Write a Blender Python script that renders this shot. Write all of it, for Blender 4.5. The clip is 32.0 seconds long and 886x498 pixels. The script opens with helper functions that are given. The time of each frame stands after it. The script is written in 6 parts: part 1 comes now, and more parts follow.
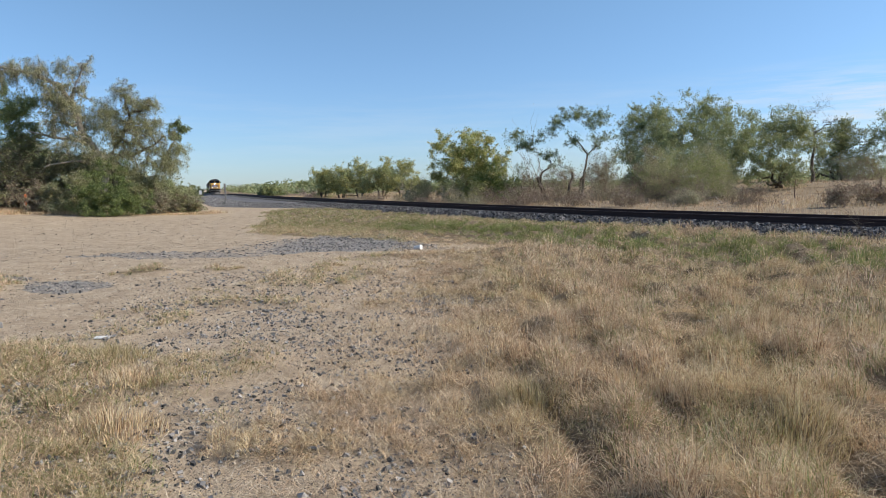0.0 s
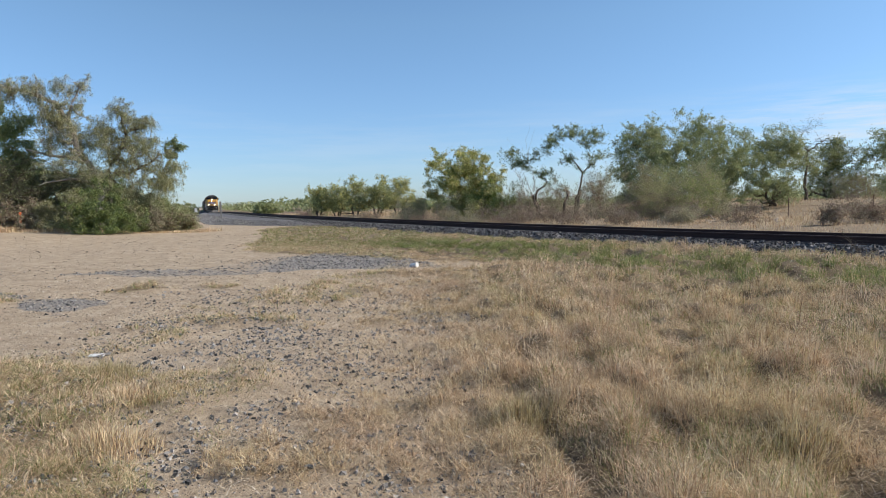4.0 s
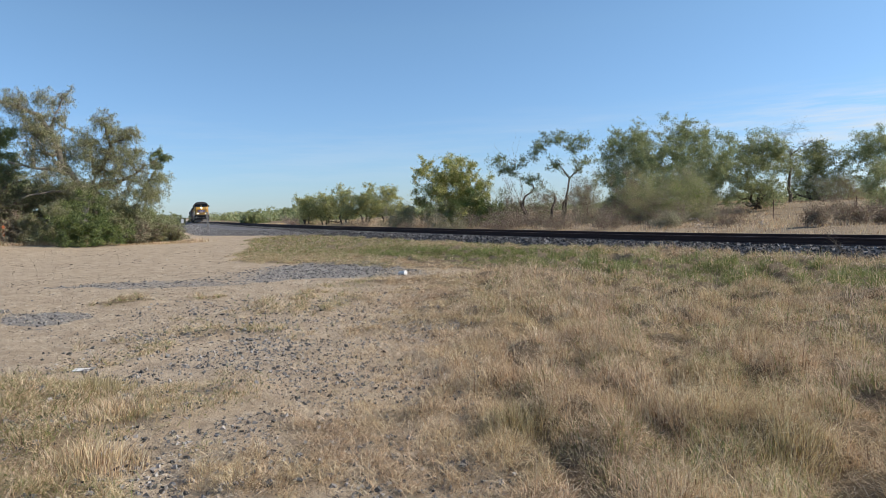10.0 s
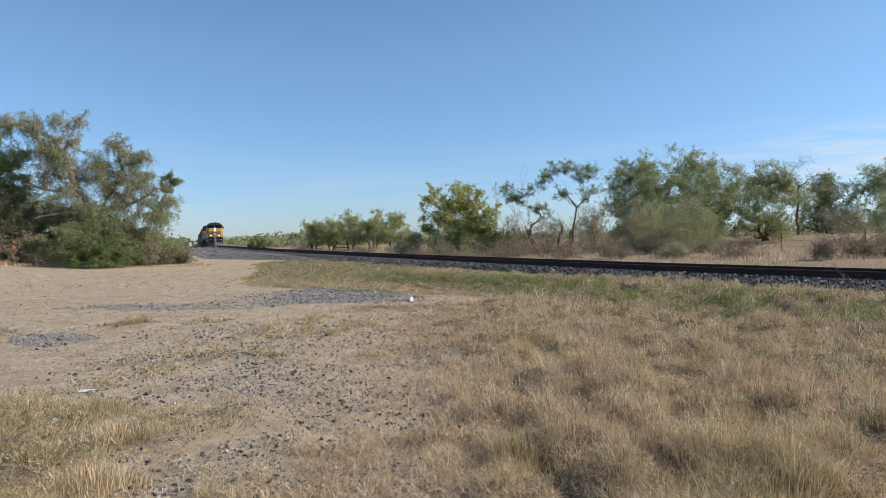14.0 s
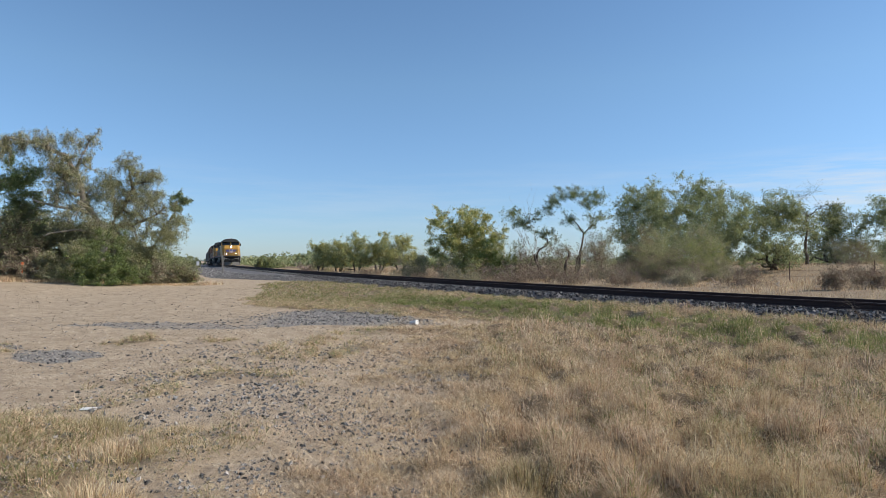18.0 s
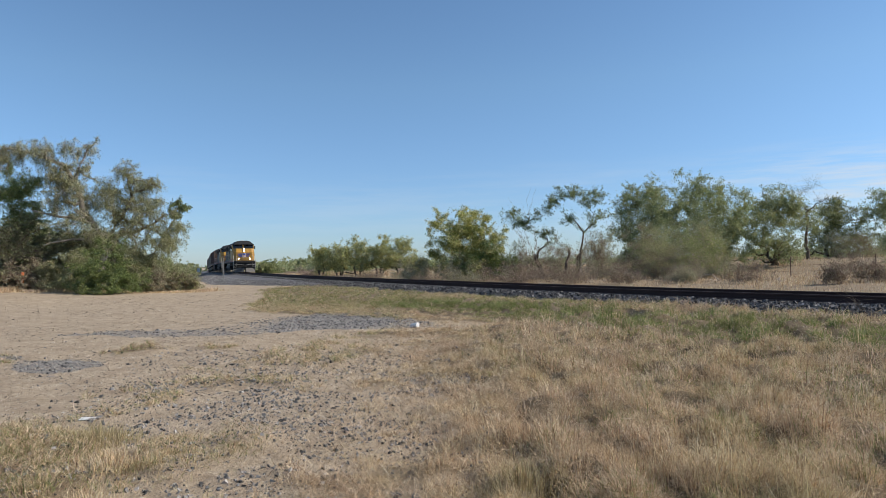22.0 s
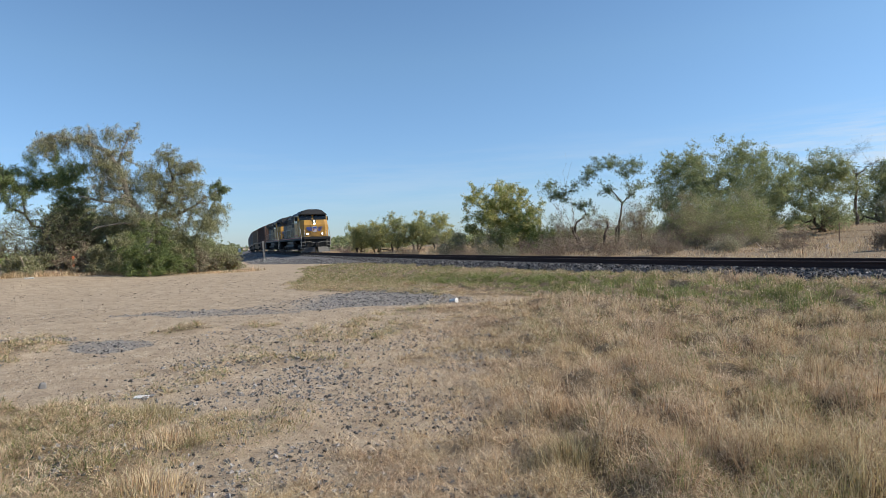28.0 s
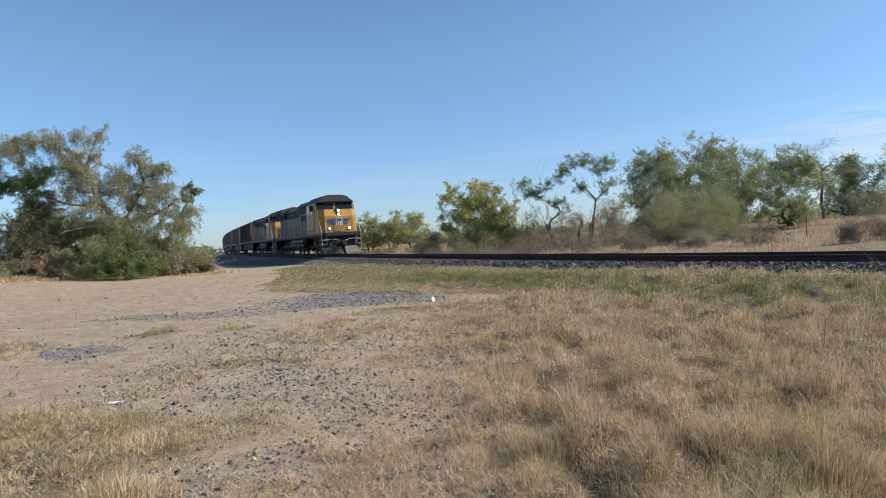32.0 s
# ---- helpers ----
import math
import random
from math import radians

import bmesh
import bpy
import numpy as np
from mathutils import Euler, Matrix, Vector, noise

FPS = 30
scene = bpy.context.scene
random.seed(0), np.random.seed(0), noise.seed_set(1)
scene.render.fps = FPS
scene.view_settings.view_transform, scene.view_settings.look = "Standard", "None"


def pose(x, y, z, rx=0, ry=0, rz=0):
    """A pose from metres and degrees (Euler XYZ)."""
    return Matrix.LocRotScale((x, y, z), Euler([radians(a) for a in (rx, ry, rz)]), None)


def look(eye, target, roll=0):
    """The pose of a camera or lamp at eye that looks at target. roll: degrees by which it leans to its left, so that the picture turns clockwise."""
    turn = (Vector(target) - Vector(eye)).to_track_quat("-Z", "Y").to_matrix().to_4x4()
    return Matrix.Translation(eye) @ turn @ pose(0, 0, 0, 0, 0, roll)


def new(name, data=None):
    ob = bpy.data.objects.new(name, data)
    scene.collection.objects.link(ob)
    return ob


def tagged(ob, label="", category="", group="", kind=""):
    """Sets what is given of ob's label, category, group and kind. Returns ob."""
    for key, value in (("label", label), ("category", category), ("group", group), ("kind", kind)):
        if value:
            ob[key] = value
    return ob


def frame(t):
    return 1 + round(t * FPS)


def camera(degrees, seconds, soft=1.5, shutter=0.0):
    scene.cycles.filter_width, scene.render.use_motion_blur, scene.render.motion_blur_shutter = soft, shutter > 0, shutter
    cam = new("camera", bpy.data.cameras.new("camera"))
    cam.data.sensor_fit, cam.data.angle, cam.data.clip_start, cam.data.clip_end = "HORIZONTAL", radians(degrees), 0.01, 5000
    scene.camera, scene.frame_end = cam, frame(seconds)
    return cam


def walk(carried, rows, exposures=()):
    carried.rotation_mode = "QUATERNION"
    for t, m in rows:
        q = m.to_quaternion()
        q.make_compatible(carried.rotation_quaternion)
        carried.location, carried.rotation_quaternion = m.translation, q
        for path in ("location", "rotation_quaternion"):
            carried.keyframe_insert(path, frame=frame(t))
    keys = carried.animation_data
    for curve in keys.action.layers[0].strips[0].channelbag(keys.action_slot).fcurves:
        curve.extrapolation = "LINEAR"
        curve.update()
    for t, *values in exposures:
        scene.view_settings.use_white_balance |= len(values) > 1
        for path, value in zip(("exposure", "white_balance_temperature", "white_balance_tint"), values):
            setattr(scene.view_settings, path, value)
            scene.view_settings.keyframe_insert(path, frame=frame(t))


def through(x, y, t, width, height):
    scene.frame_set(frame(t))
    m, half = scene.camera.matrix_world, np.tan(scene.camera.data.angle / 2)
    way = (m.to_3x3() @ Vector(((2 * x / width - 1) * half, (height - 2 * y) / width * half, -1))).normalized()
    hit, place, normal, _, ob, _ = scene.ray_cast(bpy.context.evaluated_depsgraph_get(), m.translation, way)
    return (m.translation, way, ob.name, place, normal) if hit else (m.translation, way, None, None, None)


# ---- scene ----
# ---- camera and its path ----
cam = camera(68.0, 32.0, soft=0.7)
PATH = [
    (0, pose(-0.003, -0.014, 1.602, 84.428, 0.972, 1.536)),
    (0.5, pose(-0.004, 0.006, 1.595, 83.598, 1.005, 1.363)),
    (1, pose(-0.008, -0.004, 1.598, 83.93, 0.969, 1.374)),
    (1.5, pose(-0.008, 0.003, 1.587, 83.663, 0.864, 1.17)),
    (2, pose(-0.006, 0.02, 1.587, 83.789, 1.076, 1.238)),
    (2.5, pose(-0.008, -0.001, 1.599, 84.776, 1.184, 1.626)),
    (3, pose(-0.004, 0.001, 1.594, 84.805, 1.108, 1.328)),
    (3.5, pose(-0.017, -0.027, 1.596, 85.417, 0.975, 1.067)),
    (5.5, pose(0.005, -0.004, 1.588, 86.409, 0.869, 1.575)),
    (6, pose(-0.009, -0, 1.6, 86.039, 0.852, 0.649)),
    (6.5, pose(-0.009, -0.008, 1.597, 86.021, 1.048, 0.245)),
    (7, pose(-0.018, -0.016, 1.601, 85.955, 1.059, 0.204)),
    (7.5, pose(-0.016, -0.003, 1.603, 86.04, 1.283, 0.111)),
    (8, pose(-0.005, 0.003, 1.594, 86.138, 1.451, 0.201)),
    (8.5, pose(-0.013, 0.017, 1.594, 86.267, 1.151, 0.01)),
    (9, pose(-0.007, 0.013, 1.595, 86.288, 1.501, 0.002)),
    (9.5, pose(-0.01, 0.022, 1.597, 86.449, 1.533, -0.003)),
    (10, pose(-0.011, 0.006, 1.597, 86.585, 1.747, 0.098)),
    (10.5, pose(-0.004, 0.008, 1.599, 86.715, 2.088, 0.097)),
    (11, pose(-0.015, 0.017, 1.595, 86.849, 1.633, 0.483)),
    (11.5, pose(-0.006, 0.032, 1.6, 87.052, 1.404, 0.582)),
    (12, pose(-0.008, 0.029, 1.605, 87.758, 1.223, 0.857)),
    (12.5, pose(-0.005, 0.012, 1.602, 88.666, 1.172, 0.593)),
    (13, pose(-0.018, -0.033, 1.609, 89.063, 1.101, 0.8)),
    (13.5, pose(-0.015, -0.015, 1.595, 88.786, 0.706, 0.942)),
    (14, pose(-0.011, -0.028, 1.595, 88.969, 0.883, 0.71)),
    (14.5, pose(-0.01, -0.018, 1.597, 88.958, 0.73, 0.639)),
    (15, pose(-0.016, -0.039, 1.611, 89.294, 0.746, 0.577)),
    (15.5, pose(-0.019, -0.024, 1.599, 90.271, 0.463, -0.096)),
    (17.5, pose(0.008, 0.003, 1.601, 91.005, 0.4, 0.441)),
    (18, pose(-0.006, -0.019, 1.596, 91.02, -0.126, 1.282)),
    (18.5, pose(-0.005, -0.021, 1.606, 92.188, -0.023, 1.256)),
    (19, pose(0.004, -0.015, 1.605, 91.559, 0.655, 0.719)),
    (19.5, pose(0.006, -0.018, 1.603, 91.357, 0.954, 0.327)),
    (20, pose(0.003, -0.017, 1.6, 91.375, 0.535, 0.645)),
    (20.5, pose(0.012, 0.017, 1.603, 91.324, 1.129, 1.136)),
    (21, pose(0.009, 0.002, 1.608, 91.758, 1.674, 2.025)),
    (21.5, pose(0.016, 0, 1.602, 91.283, 1.356, 1.666)),
    (22, pose(0.024, 0.019, 1.596, 91.183, 1.029, 1.357)),
    (22.5, pose(0.023, 0.008, 1.59, 91.728, 1.119, 1.075)),
    (23, pose(0.023, 0.026, 1.596, 90.971, 1.049, 0.577)),
    (23.5, pose(0.027, 0.013, 1.61, 90.987, 0.766, 1.06)),
    (24, pose(0.011, -0.009, 1.615, 90.347, 1.131, 2.685)),
    (24.5, pose(0.007, -0.015, 1.629, 89.077, 1.008, 2.838)),
    (25, pose(0.011, 0.026, 1.608, 88.531, 1.139, 2.115)),
    (25.5, pose(0.01, 0.041, 1.614, 88.312, 1.264, 1.834)),
    (27.5, pose(0.014, 0.052, 1.607, 88.016, 0.372, 1.383)),
    (28, pose(-0.002, 0.032, 1.607, 89.096, 2.388, 4.532)),
    (28.5, pose(-0.014, -0.024, 1.611, 90.406, 4.385, 7.793)),
    (29, pose(-0.025, 0.015, 1.605, 90.057, 3.538, 9.144)),
    (29.5, pose(0.002, -0.011, 1.613, 90.49, 4.024, 8.67)),
    (30, pose(0.018, -0.006, 1.611, 89.229, 3.881, 6.069)),
    (30.5, pose(0.016, 0.028, 1.596, 88.534, 3.41, 3.481)),
    (31, pose(-0.001, 0.02, 1.612, 88.413, 3.069, 2.428)),
    (31.5, pose(-0.007, 0.007, 1.608, 88.74, 2.939, 2.486)),
    (32, pose(0.005, -0.012, 1.614, 88.898, 3.18, 2.415)),
]
# the clip's camera darkens a little as more sky comes into its picture
EXPOSURE = [(0, 0.18), (9, 0.14), (13, 0.12), (18, 0.08), (21, 0.03), (24, 0.07), (29, 0.13), (32, 0.15)]
walk(cam, PATH, EXPOSURE)

# ---- daylight ----
SUN_AZ, SUN_EL = radians(88), radians(33.5)      # azimuth clockwise from +y
world = bpy.data.worlds.new("sky")
scene.world = world
world.use_nodes = True
wn, wl = world.node_tree.nodes, world.node_tree.links
sky = wn.new("ShaderNodeTexSky")
sky.sky_type, sky.sun_disc = "NISHITA", False
sky.sun_elevation, sky.sun_rotation = SUN_EL, SUN_AZ
sky.air_density, sky.dust_density, sky.ozone_density = 1.0, 0.15, 1.8
wn["Background"].inputs["Strength"].default_value = 0.12
tint = wn.new("ShaderNodeMix")                   # clear dry air, a little bluer than the model's
tint.data_type, tint.blend_type = "RGBA", "MULTIPLY"
tint.inputs[0].default_value, tint.inputs[7].default_value = 1.0, (0.82, 0.985, 1.11, 1)
wl.new(sky.outputs[0], tint.inputs[6])
# thin high cloud, stretched into streaks, low over one part of the horizon
way = wn.new("ShaderNodeTexCoord")
axes = wn.new("ShaderNodeSeparateXYZ")
wl.new(way.outputs["Generated"], axes.inputs[0])
stretch = wn.new("ShaderNodeMapping")
stretch.inputs["Scale"].default_value = (2.2, 2.2, 26.0)
stretch.inputs["Rotation"].default_value = (0.0, radians(3), 0.0)
wl.new(way.outputs["Generated"], stretch.inputs[0])
streak = wn.new("ShaderNodeTexNoise")
streak.inputs["Scale"].default_value, streak.inputs["Detail"].default_value, streak.inputs["Roughness"].default_value = 2.0, 7.0, 0.62
wl.new(stretch.outputs[0], streak.inputs["Vector"])


def band(socket, *stops):
    r = wn.new("ShaderNodeValToRGB")
    while len(r.color_ramp.elements) < len(stops):
        r.color_ramp.elements.new(0.5)
    for e, (p, v) in zip(r.color_ramp.elements, stops):
        e.position, e.color = p, (v, v, v, 1)
    wl.new(socket, r.inputs["Fac"])
    return r.outputs["Color"]


def times(a, b):
    m = wn.new("ShaderNodeMath")
    m.operation = "MULTIPLY"
    wl.new(a, m.inputs[0])
    wl.new(b, m.inputs[1])
    return m.outputs[0]


cover = times(band(streak.outputs["Fac"], (0.45, 0.0), (0.68, 1.0)), band(axes.outputs["Z"], (0.0, 0.3), (0.04, 0.85), (0.11, 0.9), (0.155, 0.0)))
cover = times(cover, band(axes.outputs["X"], (0.0, 0.14), (0.3, 0.22), (0.5, 0.9), (0.9, 0.8)))
cloud = wn.new("ShaderNodeMix")
cloud.data_type = "RGBA"
wl.new(cover, cloud.inputs[0])
haze = wn.new("ShaderNodeMix")                   # the model's pale rim, held back to the blue of dry air
haze.data_type, haze.blend_type = "RGBA", "MULTIPLY"
rim = wn.new("ShaderNodeValToRGB")
rim.color_ramp.elements[0].color, rim.color_ramp.elements[1].position = (0.66, 0.735, 1.0, 1), 0.26
wl.new(axes.outputs["Z"], rim.inputs["Fac"])
haze.inputs[0].default_value = 1.0
wl.new(tint.outputs[2], haze.inputs[6])
wl.new(rim.outputs["Color"], haze.inputs[7])
wl.new(haze.outputs[2], cloud.inputs[6])
cloud.inputs[7].default_value = (5.6, 6.0, 6.5, 1)
wl.new(cloud.outputs[2], wn["Background"].inputs["Color"])

sun = new("sun", bpy.data.lights.new("sun", "SUN"))
sun.data.energy, sun.data.angle, sun.data.color = 5.4, radians(0.55), (1.0, 0.92, 0.8)
sun.matrix_world = look((0, 0, 0), (-math.sin(SUN_AZ) * math.cos(SUN_EL), -math.cos(SUN_AZ) * math.cos(SUN_EL), -math.sin(SUN_EL)))

# ---- small tools ----
RNG = np.random.default_rng(7)


def hash2(ix, iy, seed):
    v = np.sin(ix * 127.1 + iy * 311.7 + seed * 74.7) * 43758.5453
    return v - np.floor(v)


def vnoise(x, y, size, seed=0):
    """Smooth value noise, 0 to 1, of that cell size."""
    x, y = np.asarray(x, float) / size, np.asarray(y, float) / size
    ix, iy = np.floor(x), np.floor(y)
    fx, fy = x - ix, y - iy
    fx, fy = fx * fx * (3 - 2 * fx), fy * fy * (3 - 2 * fy)
    a, b = hash2(ix, iy, seed), hash2(ix + 1, iy, seed)
    c, d = hash2(ix, iy + 1, seed), hash2(ix + 1, iy + 1, seed)
    return (a + (b - a) * fx) * (1 - fy) + (c + (d - c) * fx) * fy


def fnoise(x, y, size, seed=0):
    return (vnoise(x, y, size, seed) + 0.5 * vnoise(x, y, size / 2.1, seed + 1) + 0.25 * vnoise(x, y, size / 4.3, seed + 2)) / 1.75


def ramp(v, a, b):
    t = np.clip((v - a) / (b - a), 0, 1)
    return t * t * (3 - 2 * t)


def mesh_of(name, verts, faces, material=None, smooth=False):
    """A mesh from an array of points and an array of faces that all have as many corners."""
    verts, faces = np.asarray(verts, np.float32), np.asarray(faces, np.int32)
    me = bpy.data.meshes.new(name)
    n, k = faces.shape
    me.vertices.add(len(verts))
    me.vertices.foreach_set("co", verts.ravel())
    me.loops.add(n * k)
    me.loops.foreach_set("vertex_index", faces.ravel())
    me.polygons.add(n)
    me.polygons.foreach_set("loop_start", np.arange(0, n * k, k, dtype=np.int32))
    me.polygons.foreach_set("use_smooth", np.full(n, smooth))
    me.update(calc_edges=True)
    if material:
        me.materials.append(material)
    return me


def attribute(me, name, values):
    a = me.attributes.new(name, "FLOAT", "POINT")
    a.data.foreach_set("value", np.asarray(values, np.float32))


class Build:
    """A bmesh with a few shaped primitives, each with its own edges."""

    def __init__(self):
        self.bm = bmesh.new()

    def box(self, x0, x1, y0, y1, z0, z1, bevel=0.0, m=None, taper=None):
        r = bmesh.ops.create_cube(self.bm, size=1.0)
        vs = r["verts"]
        for v in vs:
            u = v.co + Vector((0.5, 0.5, 0.5))
            v.co = Vector((x0 + (x1 - x0) * u.x, y0 + (y1 - y0) * u.y, z0 + (z1 - z0) * u.z))
            if taper and u.z > 0.5:
                v.co.x = (x0 + x1) / 2 + (v.co.x - (x0 + x1) / 2) * taper[0]
                v.co.y = (y0 + y1) / 2 + (v.co.y - (y0 + y1) / 2) * taper[1]
        if m is not None:
            bmesh.ops.transform(self.bm, matrix=m, verts=vs)
        if bevel:
            es = list({e for v in vs for e in v.link_edges})
            bmesh.ops.bevel(self.bm, geom=es, offset=bevel, segments=2, affect="EDGES", profile=0.5)
        return self

    def cyl(self, a, b, r, r2=None, sides=12):
        a, b = Vector(a), Vector(b)
        d = b - a
        m = Matrix.Translation((a + b) / 2) @ d.to_track_quat("Z", "Y").to_matrix().to_4x4()
        bmesh.ops.create_cone(self.bm, cap_ends=True, segments=sides, radius1=r, radius2=r if r2 is None else r2, depth=d.length, matrix=m)
        return self

    def prism(self, outline, y0, y1):
        """An outline of (x, z) points, pushed from y0 to y1."""
        lo = [self.bm.verts.new((x, y0, z)) for x, z in outline]
        hi = [self.bm.verts.new((x, y1, z)) for x, z in outline]
        n = len(outline)
        for i in range(n):
            self.bm.faces.new((lo[i], lo[(i + 1) % n], hi[(i + 1) % n], hi[i]))
        self.bm.faces.new(lo[::-1])
        self.bm.faces.new(hi)
        return self

    def section(self, outline, x0, x1):
        """An outline of (y, z) points, pushed from x0 to x1."""
        lo = [self.bm.verts.new((x0, y, z)) for y, z in outline]
        hi = [self.bm.verts.new((x1, y, z)) for y, z in outline]
        n = len(outline)
        for i in range(n):
            self.bm.faces.new((lo[i], lo[(i + 1) % n], hi[(i + 1) % n], hi[i]))
        self.bm.faces.new(lo[::-1])
        self.bm.faces.new(hi)
        return self

    def pipe(self, pts, r, sides=6):
        for a, b in zip(pts, pts[1:]):
            self.cyl(a, b, r, sides=sides)
        return self

    def mesh(self, name, material, smooth=False):
        bmesh.ops.recalc_face_normals(self.bm, faces=self.bm.faces)
        me = bpy.data.meshes.new(name)
        self.bm.to_mesh(me)
        self.bm.free()
        if smooth:
            for p in me.polygons:
                p.use_smooth = True
        me.materials.append(material)
        return me


def thing(name, label, category, m=None, group="", kind=""):
    ob = tagged(new(name), label, category, group, kind)
    if m is not None:
        ob.matrix_world = m
    return ob


def part(name, shape, material, parent, label="", m=None):
    """One mesh object under a thing or a part."""
    me = shape.mesh(name, material) if isinstance(shape, Build) else shape
    ob = new(name, me)
    ob.parent = parent
    if m is not None:
        ob.matrix_basis = m
    if label:
        tagged(ob, label)
    return ob


# ---- materials ----
def material(name, rough=0.8, metal=0.0):
    m = bpy.data.materials.new(name)
    m.use_nodes = True
    n = m.node_tree.nodes
    b = n["Principled BSDF"]
    b.inputs["Roughness"].default_value, b.inputs["Metallic"].default_value = rough, metal
    return m, n, m.node_tree.links, b


def node(n, kind, **values):
    x = n.new("ShaderNode" + kind)
    for k, v in values.items():
        x.inputs[k].default_value = v
    return x


def noise_tex(n, l, scale, detail=4.0, rough=0.6, coord=None):
    t = node(n, "TexNoise", Scale=scale, Detail=detail, Roughness=rough)
    if coord is not None:
        l.new(coord, t.inputs["Vector"])
    return t.outputs["Fac"]


def colours(n, l, fac, *stops):
    r = n.new("ShaderNodeValToRGB")
    while len(r.color_ramp.elements) < len(stops):
        r.color_ramp.elements.new(0.5)
    for e, (p, c) in zip(r.color_ramp.elements, stops):
        e.position, e.color = p, (*c, 1)
    l.new(fac, r.inputs["Fac"])
    return r.outputs["Color"]


def mix(n, l, fac, a, b, how="MIX"):
    x = n.new("ShaderNodeMix")
    x.data_type, x.blend_type = "RGBA", how
    for s, v in ((x.inputs[0], fac), (x.inputs[6], a), (x.inputs[7], b)):
        if isinstance(v, bpy.types.NodeSocket):
            l.new(v, s)
        else:
            s.default_value = v if isinstance(v, float) else (*v, 1)
    return x.outputs[2]


def bump(n, l, b, height, strength, distance):
    x = node(n, "Bump", Strength=strength, Distance=distance)
    l.new(height, x.inputs["Height"])
    l.new(x.outputs[0], b.inputs["Normal"])


ALBEDO = 0.85      # one factor that lowers all base colours alike, to suit a stronger sun


def worn(name, base, dark, rough=0.6, metal=0.0, scale=1.2, fine=25.0, grime=0.5, relief=0.2):
    """A surface with a base colour, patches of grime at one scale and grain at another."""
    base, dark = tuple(ALBEDO * v for v in base), tuple(ALBEDO * v for v in dark)
    m, n, l, b = material(name, rough, metal)
    co = n.new("ShaderNodeTexCoord").outputs["Object"]
    big = noise_tex(n, l, scale, 6.0, 0.65, co)
    small = noise_tex(n, l, fine, 3.0, 0.6, co)
    c = mix(n, l, colours(n, l, big, (0.42, (0, 0, 0)), (0.75, (grime, grime, grime))), base, dark)
    c = mix(n, l, 0.25, c, colours(n, l, small, (0.3, tuple(0.6 * v for v in base)), (0.7, tuple(min(1, 1.25 * v) for v in base))))
    l.new(c, b.inputs["Base Color"])
    if relief:
        bump(n, l, b, small, relief, 0.01)
    return m


def island(name, *stops, rough=0.7, spec=0.3, through=0.0, patch=0.0, size=0.9, tone=(1.0, 1.0, 1.0)):
    """Leaves, blades and stones: each loose piece has its own shade."""
    m, n, l, b = material(name, rough)
    g = n.new("ShaderNodeNewGeometry")
    c = colours(n, l, g.outputs["Random Per Island"], *((p, tuple(ALBEDO * v for v in q)) for p, q in stops))
    if patch:
        co = n.new("ShaderNodeTexCoord").outputs["Object"]
        p = noise_tex(n, l, size, 3.0, 0.6, co)
        c = mix(n, l, 1.0, c, colours(n, l, p, (0.35, (1 - patch, 1 - 1.15 * patch, 1 - 1.3 * patch)), (0.62, (1.0, 1.0, 1.0))), "MULTIPLY")
        p2 = noise_tex(n, l, size * 0.45, 3.0, 0.6, co)
        c = mix(n, l, 1.0, c, colours(n, l, p2, (0.42, (1.0, 1.0, 1.0)), (0.62, tone)), "MULTIPLY")
    l.new(c, b.inputs["Base Color"])
    b.inputs["Specular IOR Level"].default_value = spec
    if through:
        t = n.new("ShaderNodeBsdfTranslucent")
        l.new(c, t.inputs["Color"])
        x = node(n, "MixShader", Fac=through)
        l.new(b.outputs[0], x.inputs[1])
        l.new(t.outputs[0], x.inputs[2])
        l.new(x.outputs[0], n["Material Output"].inputs["Surface"])
    return m


M_DRY = island("dry_grass_blade", (0.0, (0.2, 0.12, 0.072)), (0.22, (0.57, 0.375, 0.23)), (0.5, (0.92, 0.68, 0.45)), (0.8, (1.0, 0.84, 0.62)), (1.0, (0.53, 0.415, 0.22)), through=0.26, patch=0.14, size=1.6, tone=(0.93, 0.955, 0.85))
M_STRAW = island("pale_straw", (0.0, (0.45, 0.32, 0.2)), (0.35, (0.78, 0.61, 0.42)), (0.8, (0.97, 0.84, 0.64)), (1.0, (0.98, 0.92, 0.78)), through=0.2, patch=0.15)
M_GREEN = island("green_grass_blade", (0.0, (0.13, 0.185, 0.05)), (0.5, (0.28, 0.335, 0.105)), (0.85, (0.43, 0.445, 0.18)), (1.0, (0.74, 0.63, 0.36)), through=0.4, patch=0.3)
M_STONE = island("crushed_stone", (0.0, (0.05, 0.048, 0.047)), (0.35, (0.15, 0.145, 0.142)), (0.75, (0.30, 0.29, 0.28)), (1.0, (0.52, 0.48, 0.44)), rough=0.85)
M_BALLAST = island("ballast_stone", (0.0, (0.03, 0.028, 0.028)), (0.5, (0.115, 0.108, 0.106)), (0.85, (0.215, 0.203, 0.197)), (1.0, (0.33, 0.31, 0.30)), rough=0.85)
M_APRON = island("apron_gravel", (0.0, (0.12, 0.115, 0.113)), (0.5, (0.24, 0.23, 0.225)), (1.0, (0.42, 0.40, 0.385)), rough=0.9)
M_BARK = worn("bark", (0.15, 0.115, 0.085), (0.06, 0.045, 0.035), 0.9, scale=3.0, fine=40, relief=0.6)
M_PALEBARK = worn("pale_bark", (0.36, 0.31, 0.26), (0.17, 0.14, 0.115), 0.9, scale=3.0, fine=40, relief=0.4)
